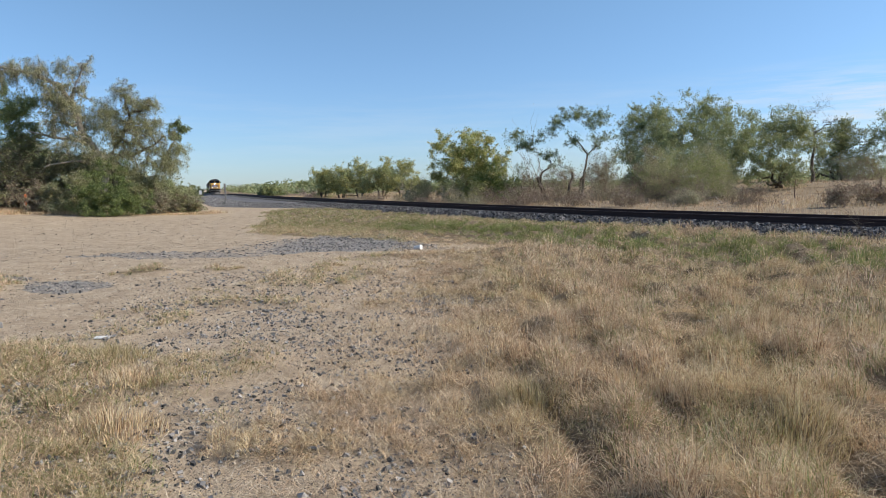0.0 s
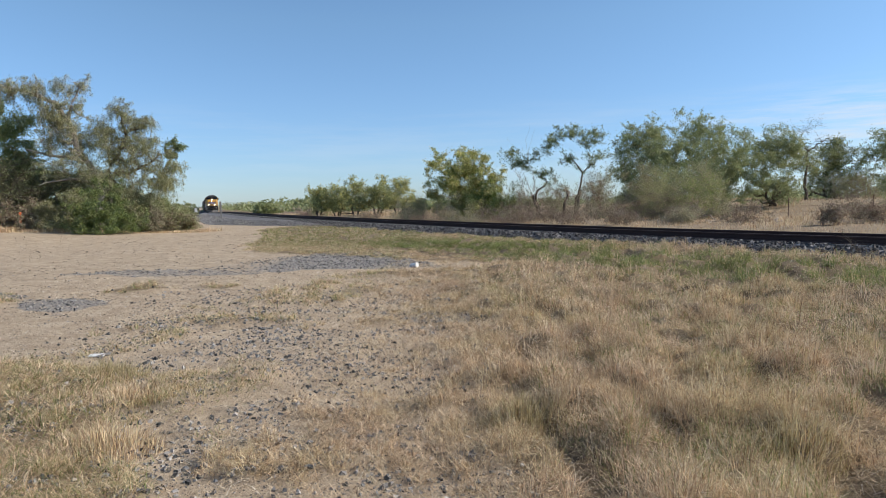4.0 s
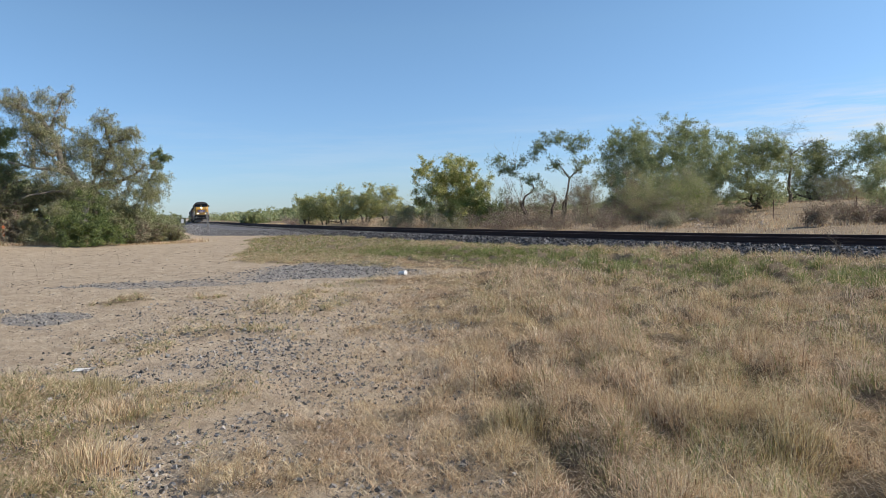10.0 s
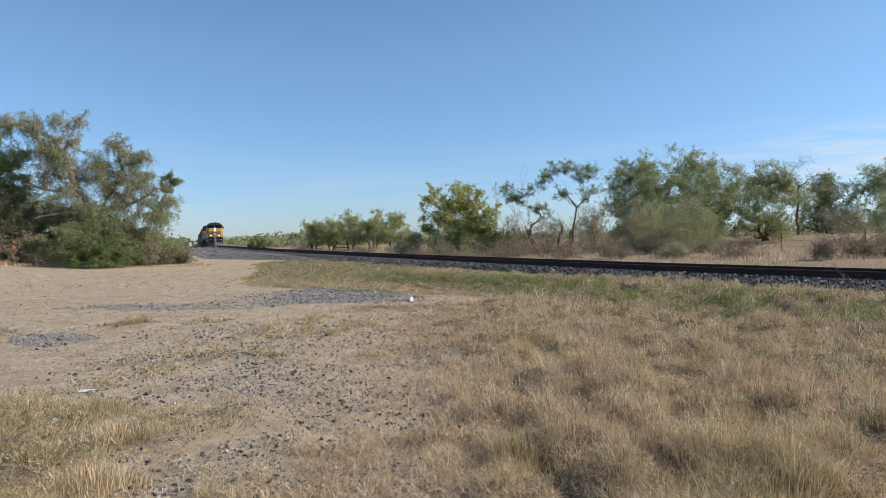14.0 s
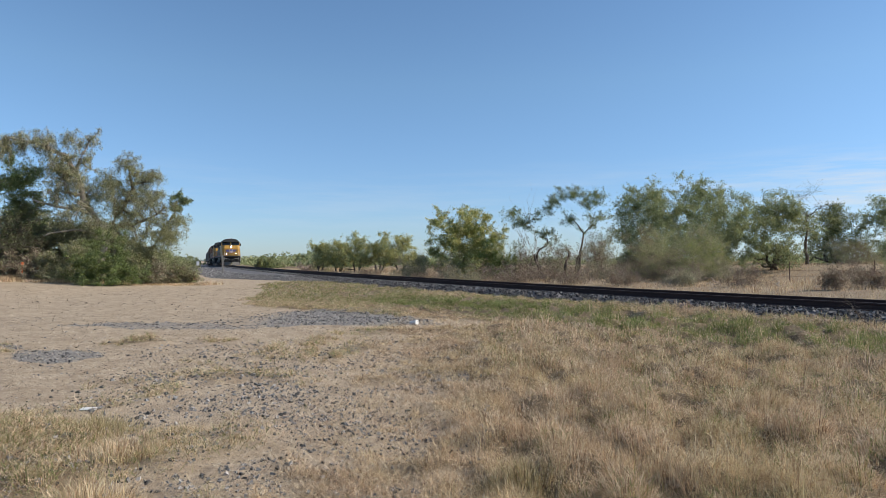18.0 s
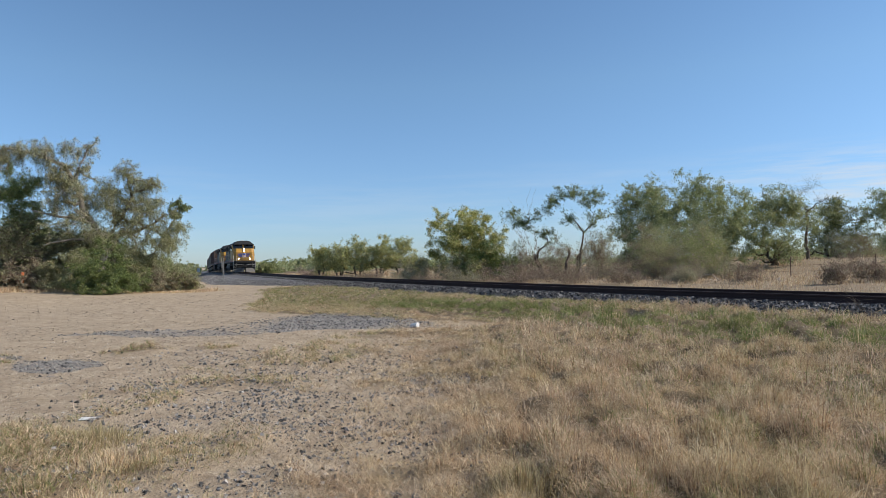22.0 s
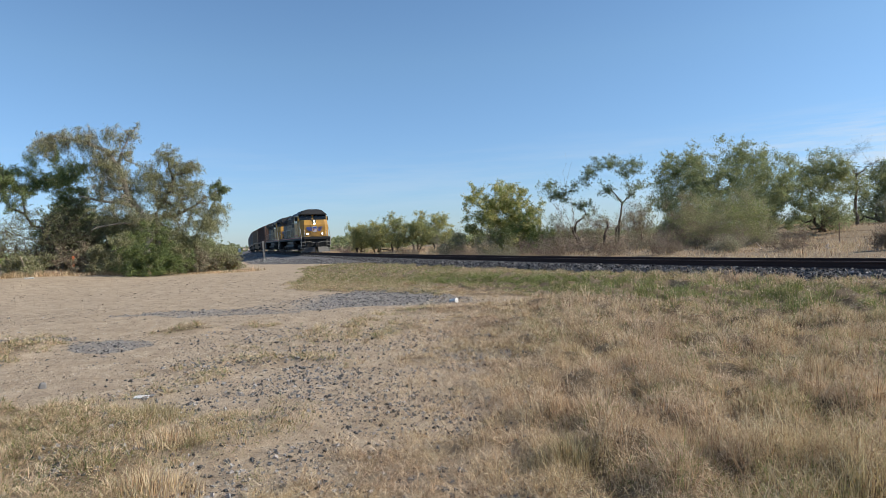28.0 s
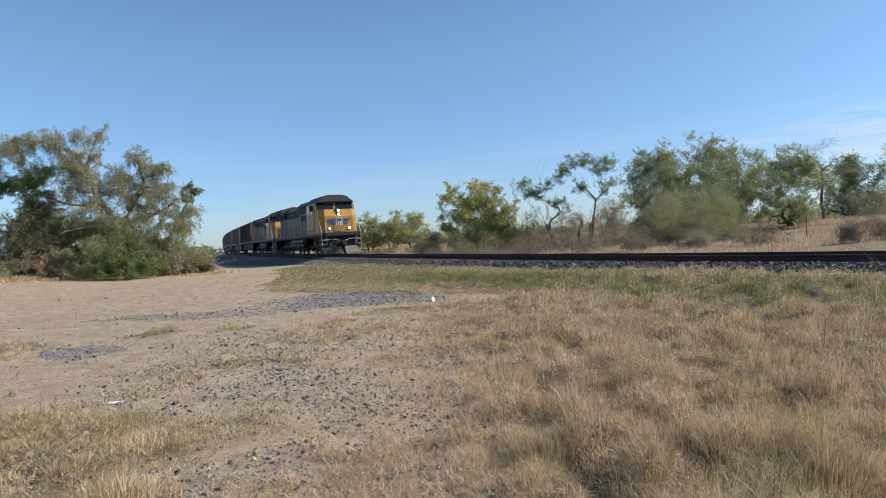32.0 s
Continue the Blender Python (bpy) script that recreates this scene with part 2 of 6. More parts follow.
M_TWIG = worn("dry_twig", (0.38, 0.29, 0.235), (0.22, 0.16, 0.13), 0.9, scale=3.0, fine=40, relief=0.3)
LEAF = {
    "olive": island("leaf_olive", (0.0, (0.22, 0.24, 0.10)), (0.5, (0.41, 0.435, 0.20)), (1.0, (0.63, 0.63, 0.34)), through=0.45, patch=0.2),
    "green": island("leaf_green", (0.0, (0.18, 0.235, 0.105)), (0.6, (0.385, 0.455, 0.22)), (1.0, (0.62, 0.66, 0.38)), through=0.45, patch=0.2),
    "brush": island("leaf_brush", (0.0, (0.26, 0.265, 0.115)), (0.5, (0.46, 0.46, 0.215)), (1.0, (0.68, 0.645, 0.36)), through=0.5, patch=0.15),
    "dark": island("leaf_dark", (0.0, (0.065, 0.10, 0.04)), (0.6, (0.15, 0.20, 0.085)), (1.0, (0.30, 0.35, 0.16)), through=0.35, patch=0.2),
    "bright": island("leaf_bright", (0.0, (0.15, 0.215, 0.05)), (0.6, (0.30, 0.385, 0.11)), (1.0, (0.46, 0.51, 0.2)), through=0.4, patch=0.2),
    "yellow": island("leaf_yellow", (0.0, (0.42, 0.40, 0.11)), (0.5, (0.72, 0.665, 0.24)), (1.0, (0.93, 0.85, 0.44)), through=0.4, patch=0.2),
    "grey": island("leaf_grey", (0.0, (0.21, 0.205, 0.125)), (0.5, (0.40, 0.39, 0.235)), (1.0, (0.63, 0.6, 0.41)), through=0.4, patch=0.2),
    "brown": island("leaf_brown", (0.0, (0.15, 0.105, 0.08)), (0.5, (0.31, 0.225, 0.17)), (1.0, (0.5, 0.39, 0.29)), through=0.3, patch=0.3),
}


# ---- the line of the track ----
RAIL_TOP = 0.65


def track_x(y):
    y = np.asarray(y, float)
    yc = np.clip(y, 10, 150)
    k = 19.339 - 0.66287 * yc + 0.0018338 * yc ** 2 - 4.5508e-6 * yc ** 3 + 0.009 * np.clip(25 - yc, 0, 15) ** 2
    slope = -0.66287 + 0.0036676 * yc - 1.36524e-5 * yc ** 2 - 0.018 * np.clip(25 - yc, 0, 15)
    bend = -1.15 * ramp(y, 85, 150) + 0.012 * np.clip(y - 140, 0, 20) ** 2 / 20 + 0.024 * np.clip(y - 160, 0, None)
    return k + slope * (y - yc) + bend


TY = np.linspace(-120, 420, 5401)
TX = track_x(TY)
TS = np.concatenate([[0], np.cumsum(np.hypot(np.diff(TX), np.diff(TY)))])


def track_at(s):
    """Place and heading (towards smaller y) at the length s along the line."""
    y = np.interp(s, TS, TY)
    x = track_x(y)
    dx = (track_x(y + 0.5) - track_x(y - 0.5))
    return x, y, math.atan2(-1.0, -dx)


def track_z(y):
    return RAIL_TOP - 0.9 * ramp(np.asarray(y, float), 110, 230)


def off_track(x, y):
    """Distance from the middle of the track; positive on the lot's side."""
    dx = track_x(np.asarray(y) + 0.5) - track_x(np.asarray(y) - 0.5)
    return (track_x(y) - x) / np.sqrt(1 + dx * dx)


# ---- what grows where ----
def tussocks(x, y, cell=0.6):
    """Grass stands in rounded tussocks: how far up its own tussock a point lies (0 in the gaps, 1 on top), and a number for each tussock."""
    x, y = np.asarray(x, float), np.asarray(y, float)
    ix, iy = np.floor(x / cell), np.floor(y / cell)
    best, own = np.full(x.shape, 9.0), np.zeros(x.shape)
    for i in (-1, 0, 1):
        for j in (-1, 0, 1):
            cx, cy = ix + i, iy + j
            h = hash2(cx, cy, 5)
            q = np.hypot(x / cell - cx - 0.15 - 0.7 * hash2(cx, cy, 3), (y / cell - cy - 0.15 - 0.7 * hash2(cx, cy, 4)) * 0.85) / (0.55 + 0.3 * h)
            own = np.where(q < best, h, own)
            best = np.minimum(best, q)
    return np.clip(1 - best ** 2, 0, 1) * (0.4 + 0.6 * own), own


def right_edge(y):
    """The uneven line along which the field of grass gives way to the lot's dirt."""
    return np.interp(y, [3.0, 3.8, 4.6, 5.4, 6.6, 7.7, 9.4, 12.1, 13.7, 14.7, 16.0], [0.0, -0.13, -0.36, -0.35, -0.6, -0.3, -0.75, -1.4, -1.2, -2.2, -0.6])


def field_height(x, y):
    """How tall the tussocks stand: highest in the near field, matted short along the dirt, higher again by the track."""
    field = 0.22 * ramp(x - right_edge(y) - 0.17 * np.clip(y - 6.5, 0, 9), -0.4, 1.2) + 0.05
    return np.where(y > 19.5 - 0.75 * np.clip(x, -8, 3), 0.17, np.where(x < -1.2, 0.13, field))


def grass_cover(x, y):
    wob = 1.1 * (fnoise(x, y, 2.2, 3) - 0.5) * 2
    right = ramp(x - right_edge(y) + wob * 0.7, -0.5, 0.6)
    left = ramp(np.interp(y, [3, 3.7, 4.7, 5.6, 6.2, 6.5], [-1.4, -1.65, -2.05, -2.7, -3.4, -5.5]) - x + wob * 0.7, -0.35, 0.45) * ramp(6.9 - y + wob * 0.6, -0.2, 0.7)
    left2 = ramp(-7.4 - x + wob, -0.3, 0.8) * ramp(y, 7.8, 8.6) * ramp(12.2 - y + wob, 0, 1.2) * 0.9
    tuft = ramp(0.9 - np.hypot((x + 6.2) / 1.0, (y - 12.6) / 0.6), 0, 0.5) + 0.6 * ramp(0.9 - np.hypot((x + 4.7) / 0.7, (y - 12.9) / 0.35), 0, 0.5)
    wedge = ramp(x + 8.0 + (y - 25.4) * 0.27 + 0.6 * wob, -0.4, 0.5) * ramp(y - 20.4 + 0.75 * np.clip(x + 4.4, -9, 6.0) + 0.4 * wob, -0.3, 0.6) * ramp(46 - y + wob, 0, 3)
    sparse = 0.75 * ramp(fnoise(x, y, 0.8, 17), 0.44, 0.66) * ramp(x + 4.6 - 0.1 * y, -1, 1) * ramp(15.5 - y, 0, 2)
    near = right * ramp(15.9 - y + 0.3 * x, -0.4, 0.6) + right * ramp(x - 1.0, 0, 1)
    d = off_track(x, y)
    return np.clip(np.maximum.reduce([np.clip(near, 0, 1), left, left2, tuft, wedge, sparse]) * ramp(d, 1.9, 2.4), 0, 1)


def thatch_cover(x, y):
    """Where the earth itself is hidden by matted straw: the closed stands of grass only."""
    return 0.85 * ramp(grass_cover(x, y) + 0.5 * (fnoise(x, y, 0.5, 19) - 0.5), 0.45, 1.1)


def gravel_cover(x, y):
    wob = 2.0 * (fnoise(x, y, 1.1, 9) - 0.5)
    top = np.interp(x, [-6.8, -5.9, -4.6, -2.7, -0.7, -0.2], [16.3, 19.0, 21.7, 21.2, 17.6, 16.0])
    low = np.interp(x, [-6.8, -6.3, -5.0, -3.4, -0.9, -0.2], [15.6, 15.1, 15.6, 15.9, 15.9, 16.0])
    a = ramp(np.minimum(top - y, (y - low) * 1.5) + 1.1 * wob, -0.15, 0.9) * (0.35 + 0.65 * ramp(x, -5.6, -3.6)) * ramp(x, -7.0, -6.2) * ramp(-0.1 - x, -0.2, 0.3)
    b = ramp(1.0 - np.hypot((x + 8.0) / 2.8, (y - 15.6) / 1.0) + wob, 0.05, 0.5) * 0.5
    u, v = (x + 6.65) * 0.81 + (y - 10.6) * 0.59, -(x + 6.65) * 0.59 + (y - 10.6) * 0.81
    c = 0.75 * ramp(1.0 - np.hypot(u / 0.65, v / 1.5) + wob * 0.9, 0.0, 0.5)
    d = ramp(1.0 - np.hypot((x + 8.8) / 1.0, (y - 11.8) / 0.5) + wob * 0.6, -0.1, 0.4)
    e = ramp(1.0 - np.hypot((x + 0.45) / 0.6, (y - 9.0) / 0.6) + wob, -0.05, 0.4)
    f = ramp(1.0 - np.hypot((x + 2.5 + 0.1 * (y - 9.5)) / 0.45, (y - 9.6) / 1.9) + wob, 0.1, 0.6) * 0.3
    g = ramp(1.0 - np.hypot((x + 0.75) / 0.55, (y - 4.4) / 0.75) + wob, 0.0, 0.5) * 0.45
    h = ramp(1.0 - np.hypot((x + 1.6) / 0.8, (y - 6.6) / 1.0) + 1.4 * wob, 0.2, 0.7) * 0.2
    return np.clip(np.maximum.reduce([a, b, c, d, e, f, g, h]), 0, 1)


def green_cover(x, y):
    d = off_track(x, y)
    return ramp(1.0 - np.abs(d - 5.2) / 1.75 + 0.8 * (fnoise(x, y, 2.0, 21) - 0.5), 0.05, 0.6) * ramp(27 - y, 0, 5)


def bank_z(d, y):
    """The field beyond the fence climbs to a low bank under the tall mesquites."""
    return 1.1 * ramp(-d, 26, 44) * ramp(np.asarray(105.0 - y), 0, 35)


def ground_z(x, y):
    r = np.hypot(x, y)
    z = 0.05 * (fnoise(x, y, 3.0, 5) - 0.5) * ramp(r, 2, 6) + 0.02 * (fnoise(x, y, 0.5, 6) - 0.5)
    g = grass_cover(x, y)
    z = z + 0.8 * g * field_height(x, y) * tussocks(x, y)[0] * ramp(30 - r, 0, 12) * ramp(np.asarray(y, float), 1.2, 2.4)
    d = off_track(x, y)
    z = z + 0.22 * ramp(7 - d, 0, 4) * ramp(d, 0, 1) * ramp(58 - y, 0, 24) + 0.4 * ramp(-x, 16, 27) * ramp(60 - y, 0, 20)
    z = z + bank_z(d, y) + 0.25 * ramp(-d, 4, 14) + 0.35 * (fnoise(x, y, 9.0, 12) - 0.5) * ramp(-d, 5, 14)
    z = z - 0.9 * ramp(y, 110, 230) * ramp(40 - np.abs(d), 0, 30)
    return z


def ground_material():
    m, n, l, b = material("ground", 0.95)
    co = n.new("ShaderNodeTexCoord").outputs["Object"]
    big, mid, fine, grit, speck = (noise_tex(n, l, s, 5.0, 0.68, co) for s in (0.35, 2.2, 14.0, 55.0, 90.0))
    turned = node(n, "Mapping", Scale=(1.0, 5.0, 1.0), Rotation=(0, 0, 0.5))
    l.new(co, turned.inputs[0])
    straw = noise_tex(n, l, 16.0, 5.0, 0.7, turned.outputs[0])
    dirt = colours(n, l, big, (0.3, (0.51, 0.38, 0.258)), (0.7, (0.66, 0.51, 0.365)))
    dirt = mix(n, l, 0.6, dirt, colours(n, l, fine, (0.32, (0.22, 0.16, 0.105)), (0.5, (0.52, 0.405, 0.28)), (0.68, (0.76, 0.625, 0.45))))
    dirt = mix(n, l, 0.45, dirt, colours(n, l, mid, (0.36, (0.27, 0.2, 0.13)), (0.62, (0.62, 0.5, 0.355))))
    dirt = mix(n, l, colours(n, l, grit, (0.56, (0, 0, 0)), (0.64, (0.85, 0.85, 0.85))), dirt, (0.15, 0.13, 0.115))
    dirt = mix(n, l, colours(n, l, speck, (0.64, (0, 0, 0)), (0.7, (0.9, 0.9, 0.9))), dirt, (0.66, 0.57, 0.44))
    # matted straw, its colour darkened to deepen the shade in gaps between tufts
    thatch = colours(n, l, fine, (0.34, (0.045, 0.031, 0.022)), (0.5, (0.17, 0.122, 0.078)), (0.68, (0.42, 0.315, 0.205)))
    thatch = mix(n, l, 0.45, thatch, colours(n, l, straw, (0.35, (0.05, 0.036, 0.025)), (0.5, (0.22, 0.16, 0.1)), (0.66, (0.6, 0.46, 0.3))))
    thatch = mix(n, l, 0.25, thatch, colours(n, l, mid, (0.35, (0.2, 0.145, 0.085)), (0.65, (0.5, 0.385, 0.235))))
    stone = colours(n, l, grit, (0.35, (0.16, 0.147, 0.133)), (0.55, (0.33, 0.3, 0.265)), (0.72, (0.5, 0.45, 0.39)))

    def cover(name, source, lo, hi):
        a = n.new("ShaderNodeAttribute")
        a.attribute_name = name
        s = node(n, "Math")
        s.operation = "MULTIPLY_ADD"
        l.new(source, s.inputs[0])
        s.inputs[1].default_value = 0.9
        l.new(a.outputs["Fac"], s.inputs[2])
        return colours(n, l, s.outputs[0], (lo, (0, 0, 0)), (hi, (1, 1, 1)))

    c = mix(n, l, cover("grass", fine, 0.55, 1.0), dirt, thatch)
    c = mix(n, l, cover("gravel", fine, 0.75, 1.25), c, stone)
    c = mix(n, l, 1.0, c, (ALBEDO, ALBEDO, ALBEDO), "MULTIPLY")
    l.new(c, b.inputs["Base Color"])
    b.inputs["Specular IOR Level"].default_value = 0.15
    h = mix(n, l, 0.5, fine, grit)
    bump(n, l, b, h, 0.9, 0.05)
    return m


def make_ground():
    r = np.concatenate([[0.0], np.geomspace(0.4, 2.4, 12), np.geomspace(2.46, 24, 190), np.geomspace(24.5, 4000, 110)])
    fan = np.radians(np.linspace(-48, 48, 300))
    rest = np.radians(np.linspace(48, 312, 60))[1:-1]
    th = np.concatenate([fan, rest])
    R, T = np.meshgrid(r, th, indexing="ij")
    x, y = (R * np.sin(T)).ravel(), (R * np.cos(T)).ravel()
    z = ground_z(x, y)
    nr, nt = len(r), len(th)
    i, j = np.meshgrid(np.arange(nr - 1), np.arange(nt), indexing="ij")
    j2 = (j + 1) % nt
    f = np.stack([i * nt + j, i * nt + j2, (i + 1) * nt + j2, (i + 1) * nt + j], -1).reshape(-1, 4)
    me = mesh_of("ground", np.stack([x, y, z], 1), f[:, ::-1], ground_material(), smooth=True)
    far = np.maximum(0.4 * ramp(-off_track(x, y), 3, 6), ramp(np.hypot(x, y), 75, 120) * ramp(np.abs(off_track(x, y)), 4, 10))
    attribute(me, "grass", np.maximum(thatch_cover(x, y), far))
    attribute(me, "gravel", gravel_cover(x, y))
    tagged(new("ground", me), "flat sandy ground with dry grass and gravel", "ground", kind="structure")


make_ground()


# ---- track bed, ties and rails ----
def bed_spread(y):
    """The stone shoulder on the lot's side grows wider towards the road crossing."""
    return np.interp(np.asarray(y, float), [44, 52.2, 55.8, 58, 60, 110, 140], [1.0, 1.3, 1.84, 2.45, 2.65, 2.3, 1.4])


def sweep(name, outline, y0, y1, step, mat, smooth=False):
    """An outline of (sideways, up) points carried along the track; up counts from the rail's top."""
    ys = np.arange(y0, y1 + step, step)
    xs = track_x(ys)
    dx = track_x(ys + 0.5) - track_x(ys - 0.5)
    ln = np.sqrt(1 + dx * dx)
    side = np.stack([-1 / ln, dx / ln], 1)
    k = len(outline)
    o = np.array(outline)
    out = o[None, :, 0] * np.where(o[None, :, 0] > 1.8, bed_spread(ys)[:, None], 1.0)
    p = np.stack([xs[:, None] + side[:, :1] * out, ys[:, None] + side[:, 1:] * out, track_z(ys)[:, None] + o[:, 1]], -1)
    i, j = np.meshgrid(np.arange(len(ys) - 1), np.arange(k), indexing="ij")
    j2 = (j + 1) % k
    f = np.stack([i * k + j, i * k + j2, (i + 1) * k + j2, (i + 1) * k + j], -1).reshape(-1, 4)
    return mesh_of(name, p.reshape(-1, 3), f, mat, smooth)


M_BED = worn("ballast_bed", (0.14, 0.132, 0.13), (0.06, 0.055, 0.054), 0.95, scale=9.0, fine=30, grime=0.8, relief=0.8)
M_RAIL = worn("rusty_rail", (0.05, 0.024, 0.02), (0.025, 0.013, 0.012), 0.85, 0.0, scale=2, fine=30)
M_TIE = worn("weathered_tie", (0.11, 0.09, 0.075), (0.05, 0.04, 0.035), 0.95, scale=3, fine=30, relief=0.5)
tagged(new("track_bed", sweep("track_bed", [(3.1, -0.85), (2.5, -0.52), (1.75, -0.24), (1.4, -0.2), (-1.4, -0.2), (-1.75, -0.24), (-2.5, -0.52), (-3.1, -0.85)], -60, 400, 1.0, M_BED)),
       "raised bed of dark grey crushed stone under the track", "track bed", kind="structure")
track = thing("railroad_track", "single railroad track with rusty steel rails on wooden ties", "railroad track", kind="structure")
PROFILE = [(0.07, -0.185), (0.07, -0.17), (0.012, -0.15), (0.012, -0.05), (0.037, -0.035), (0.037, 0.0), (-0.037, 0.0), (-0.037, -0.035), (-0.012, -0.05), (-0.012, -0.15), (-0.07, -0.17), (-0.07, -0.185)]
for o in (0.755, -0.755):
    part("rail", sweep("rail", [(o + a, b) for a, b in PROFILE], -60, 400, 1.0, M_RAIL), M_RAIL, track, "rusty steel rail")

# ---- trees and bushes ----
def tubes(lines, radii, sides=5):
    """Tapered round limbs: each line an array of points, with a radius at each."""
    V, F, o = [], [], 0
    ang = np.linspace(0, 2 * math.pi, sides, endpoint=False)
    for p, r in zip(lines, radii):
        p = np.asarray(p, float)
        d = np.gradient(p, axis=0)
        d /= np.linalg.norm(d, axis=1, keepdims=True) + 1e-9
        ref = np.where(np.abs(d[:, 2:3]) > 0.9, [[1.0, 0, 0]], [[0, 0, 1.0]])
        u = np.cross(d, ref)
        u /= np.linalg.norm(u, axis=1, keepdims=True) + 1e-9
        v = np.cross(d, u)
        rr = np.asarray(r, float)[:, None, None]
        ring = p[:, None] + rr * (np.cos(ang)[None, :, None] * u[:, None] + np.sin(ang)[None, :, None] * v[:, None])
        n = len(p)
        V.append(ring.reshape(-1, 3))
        i, j = np.meshgrid(np.arange(n - 1), np.arange(sides), indexing="ij")
        j2 = (j + 1) % sides
        F.append(np.stack([i * sides + j, i * sides + j2, (i + 1) * sides + j2, (i + 1) * sides + j], -1).reshape(-1, 4) + o)
        o += n * sides
    return np.concatenate(V), np.concatenate(F)


def many_tubes(p, r, sides):
    """The same for many lines with as many points each: p is (lines, points, 3), r (lines, points)."""
    k, n = p.shape[:2]
    ang = np.linspace(0, 2 * math.pi, sides, endpoint=False)
    d = np.gradient(p, axis=1)
    d /= np.linalg.norm(d, axis=2, keepdims=True) + 1e-9
    ref = np.where(np.abs(d[..., 2:3]) > 0.9, [1.0, 0, 0], [0, 0, 1.0])
    u = np.cross(d, ref)
    u /= np.linalg.norm(u, axis=2, keepdims=True) + 1e-9
    v = np.cross(d, u)
    ring = p[:, :, None] + r[:, :, None, None] * (np.cos(ang)[:, None] * u[:, :, None] + np.sin(ang)[:, None] * v[:, :, None])
    i, j = np.meshgrid(np.arange(n - 1), np.arange(sides), indexing="ij")
    j2 = (j + 1) % sides
    f = np.stack([i * sides + j, i * sides + j2, (i + 1) * sides + j2, (i + 1) * sides + j], -1).reshape(-1, 4)
    f = f[None] + (np.arange(k) * n * sides)[:, None, None]
    return ring.reshape(-1, 3), f.reshape(-1, 4)


def many_bent(rng, a, b, n, wild):
    t = np.linspace(0, 1, n)[None, :, None]
    p = a[:, None] + (b - a)[:, None] * t
    w = np.cumsum(rng.normal(0, 1, (len(a), n, 3)), 1)
    w -= w[:, :1] + (w[:, -1:] - w[:, :1]) * t
    return p + w * (wild * np.linalg.norm(b - a, axis=1) / n)[:, None, None]


def bent(rng, a, b, n, wild, sag=0.0):
    """A crooked line from a to b."""
    t = np.linspace(0, 1, n)[:, None]
    p = a + (b - a) * t
    ln = np.linalg.norm(b - a)
    w = np.cumsum(rng.normal(0, 1, (n, 3)), 0)
    w -= w[0] + (w[-1] - w[0]) * t
    p = p + w * wild * ln / n
    p[:, 2] += sag * ln * (4 * t[:, 0] * (1 - t[:, 0]))
    return p


def leaf_mesh(name, rng, at, size, mat, droop=0.0):
    """Small pointed leaves, each a piece of its own."""
    n = len(at)
    d = rng.normal(0, 1, (n, 3))
    d[:, 2] -= droop * 2
    d /= np.linalg.norm(d, axis=1, keepdims=True)
    e = np.cross(d, rng.normal(0, 1, (n, 3)))
    e /= np.linalg.norm(e, axis=1, keepdims=True) + 1e-9
    s = size * rng.uniform(0.65, 1.45, (n, 1))
    v = np.stack([at - d * s * 0.6 + e * s * 0.22, at - d * s * 0.6 - e * s * 0.22, at + d * s * 0.6], 1)
    return mesh_of(name, v.reshape(-1, 3), np.arange(3 * n).reshape(n, 3), mat)


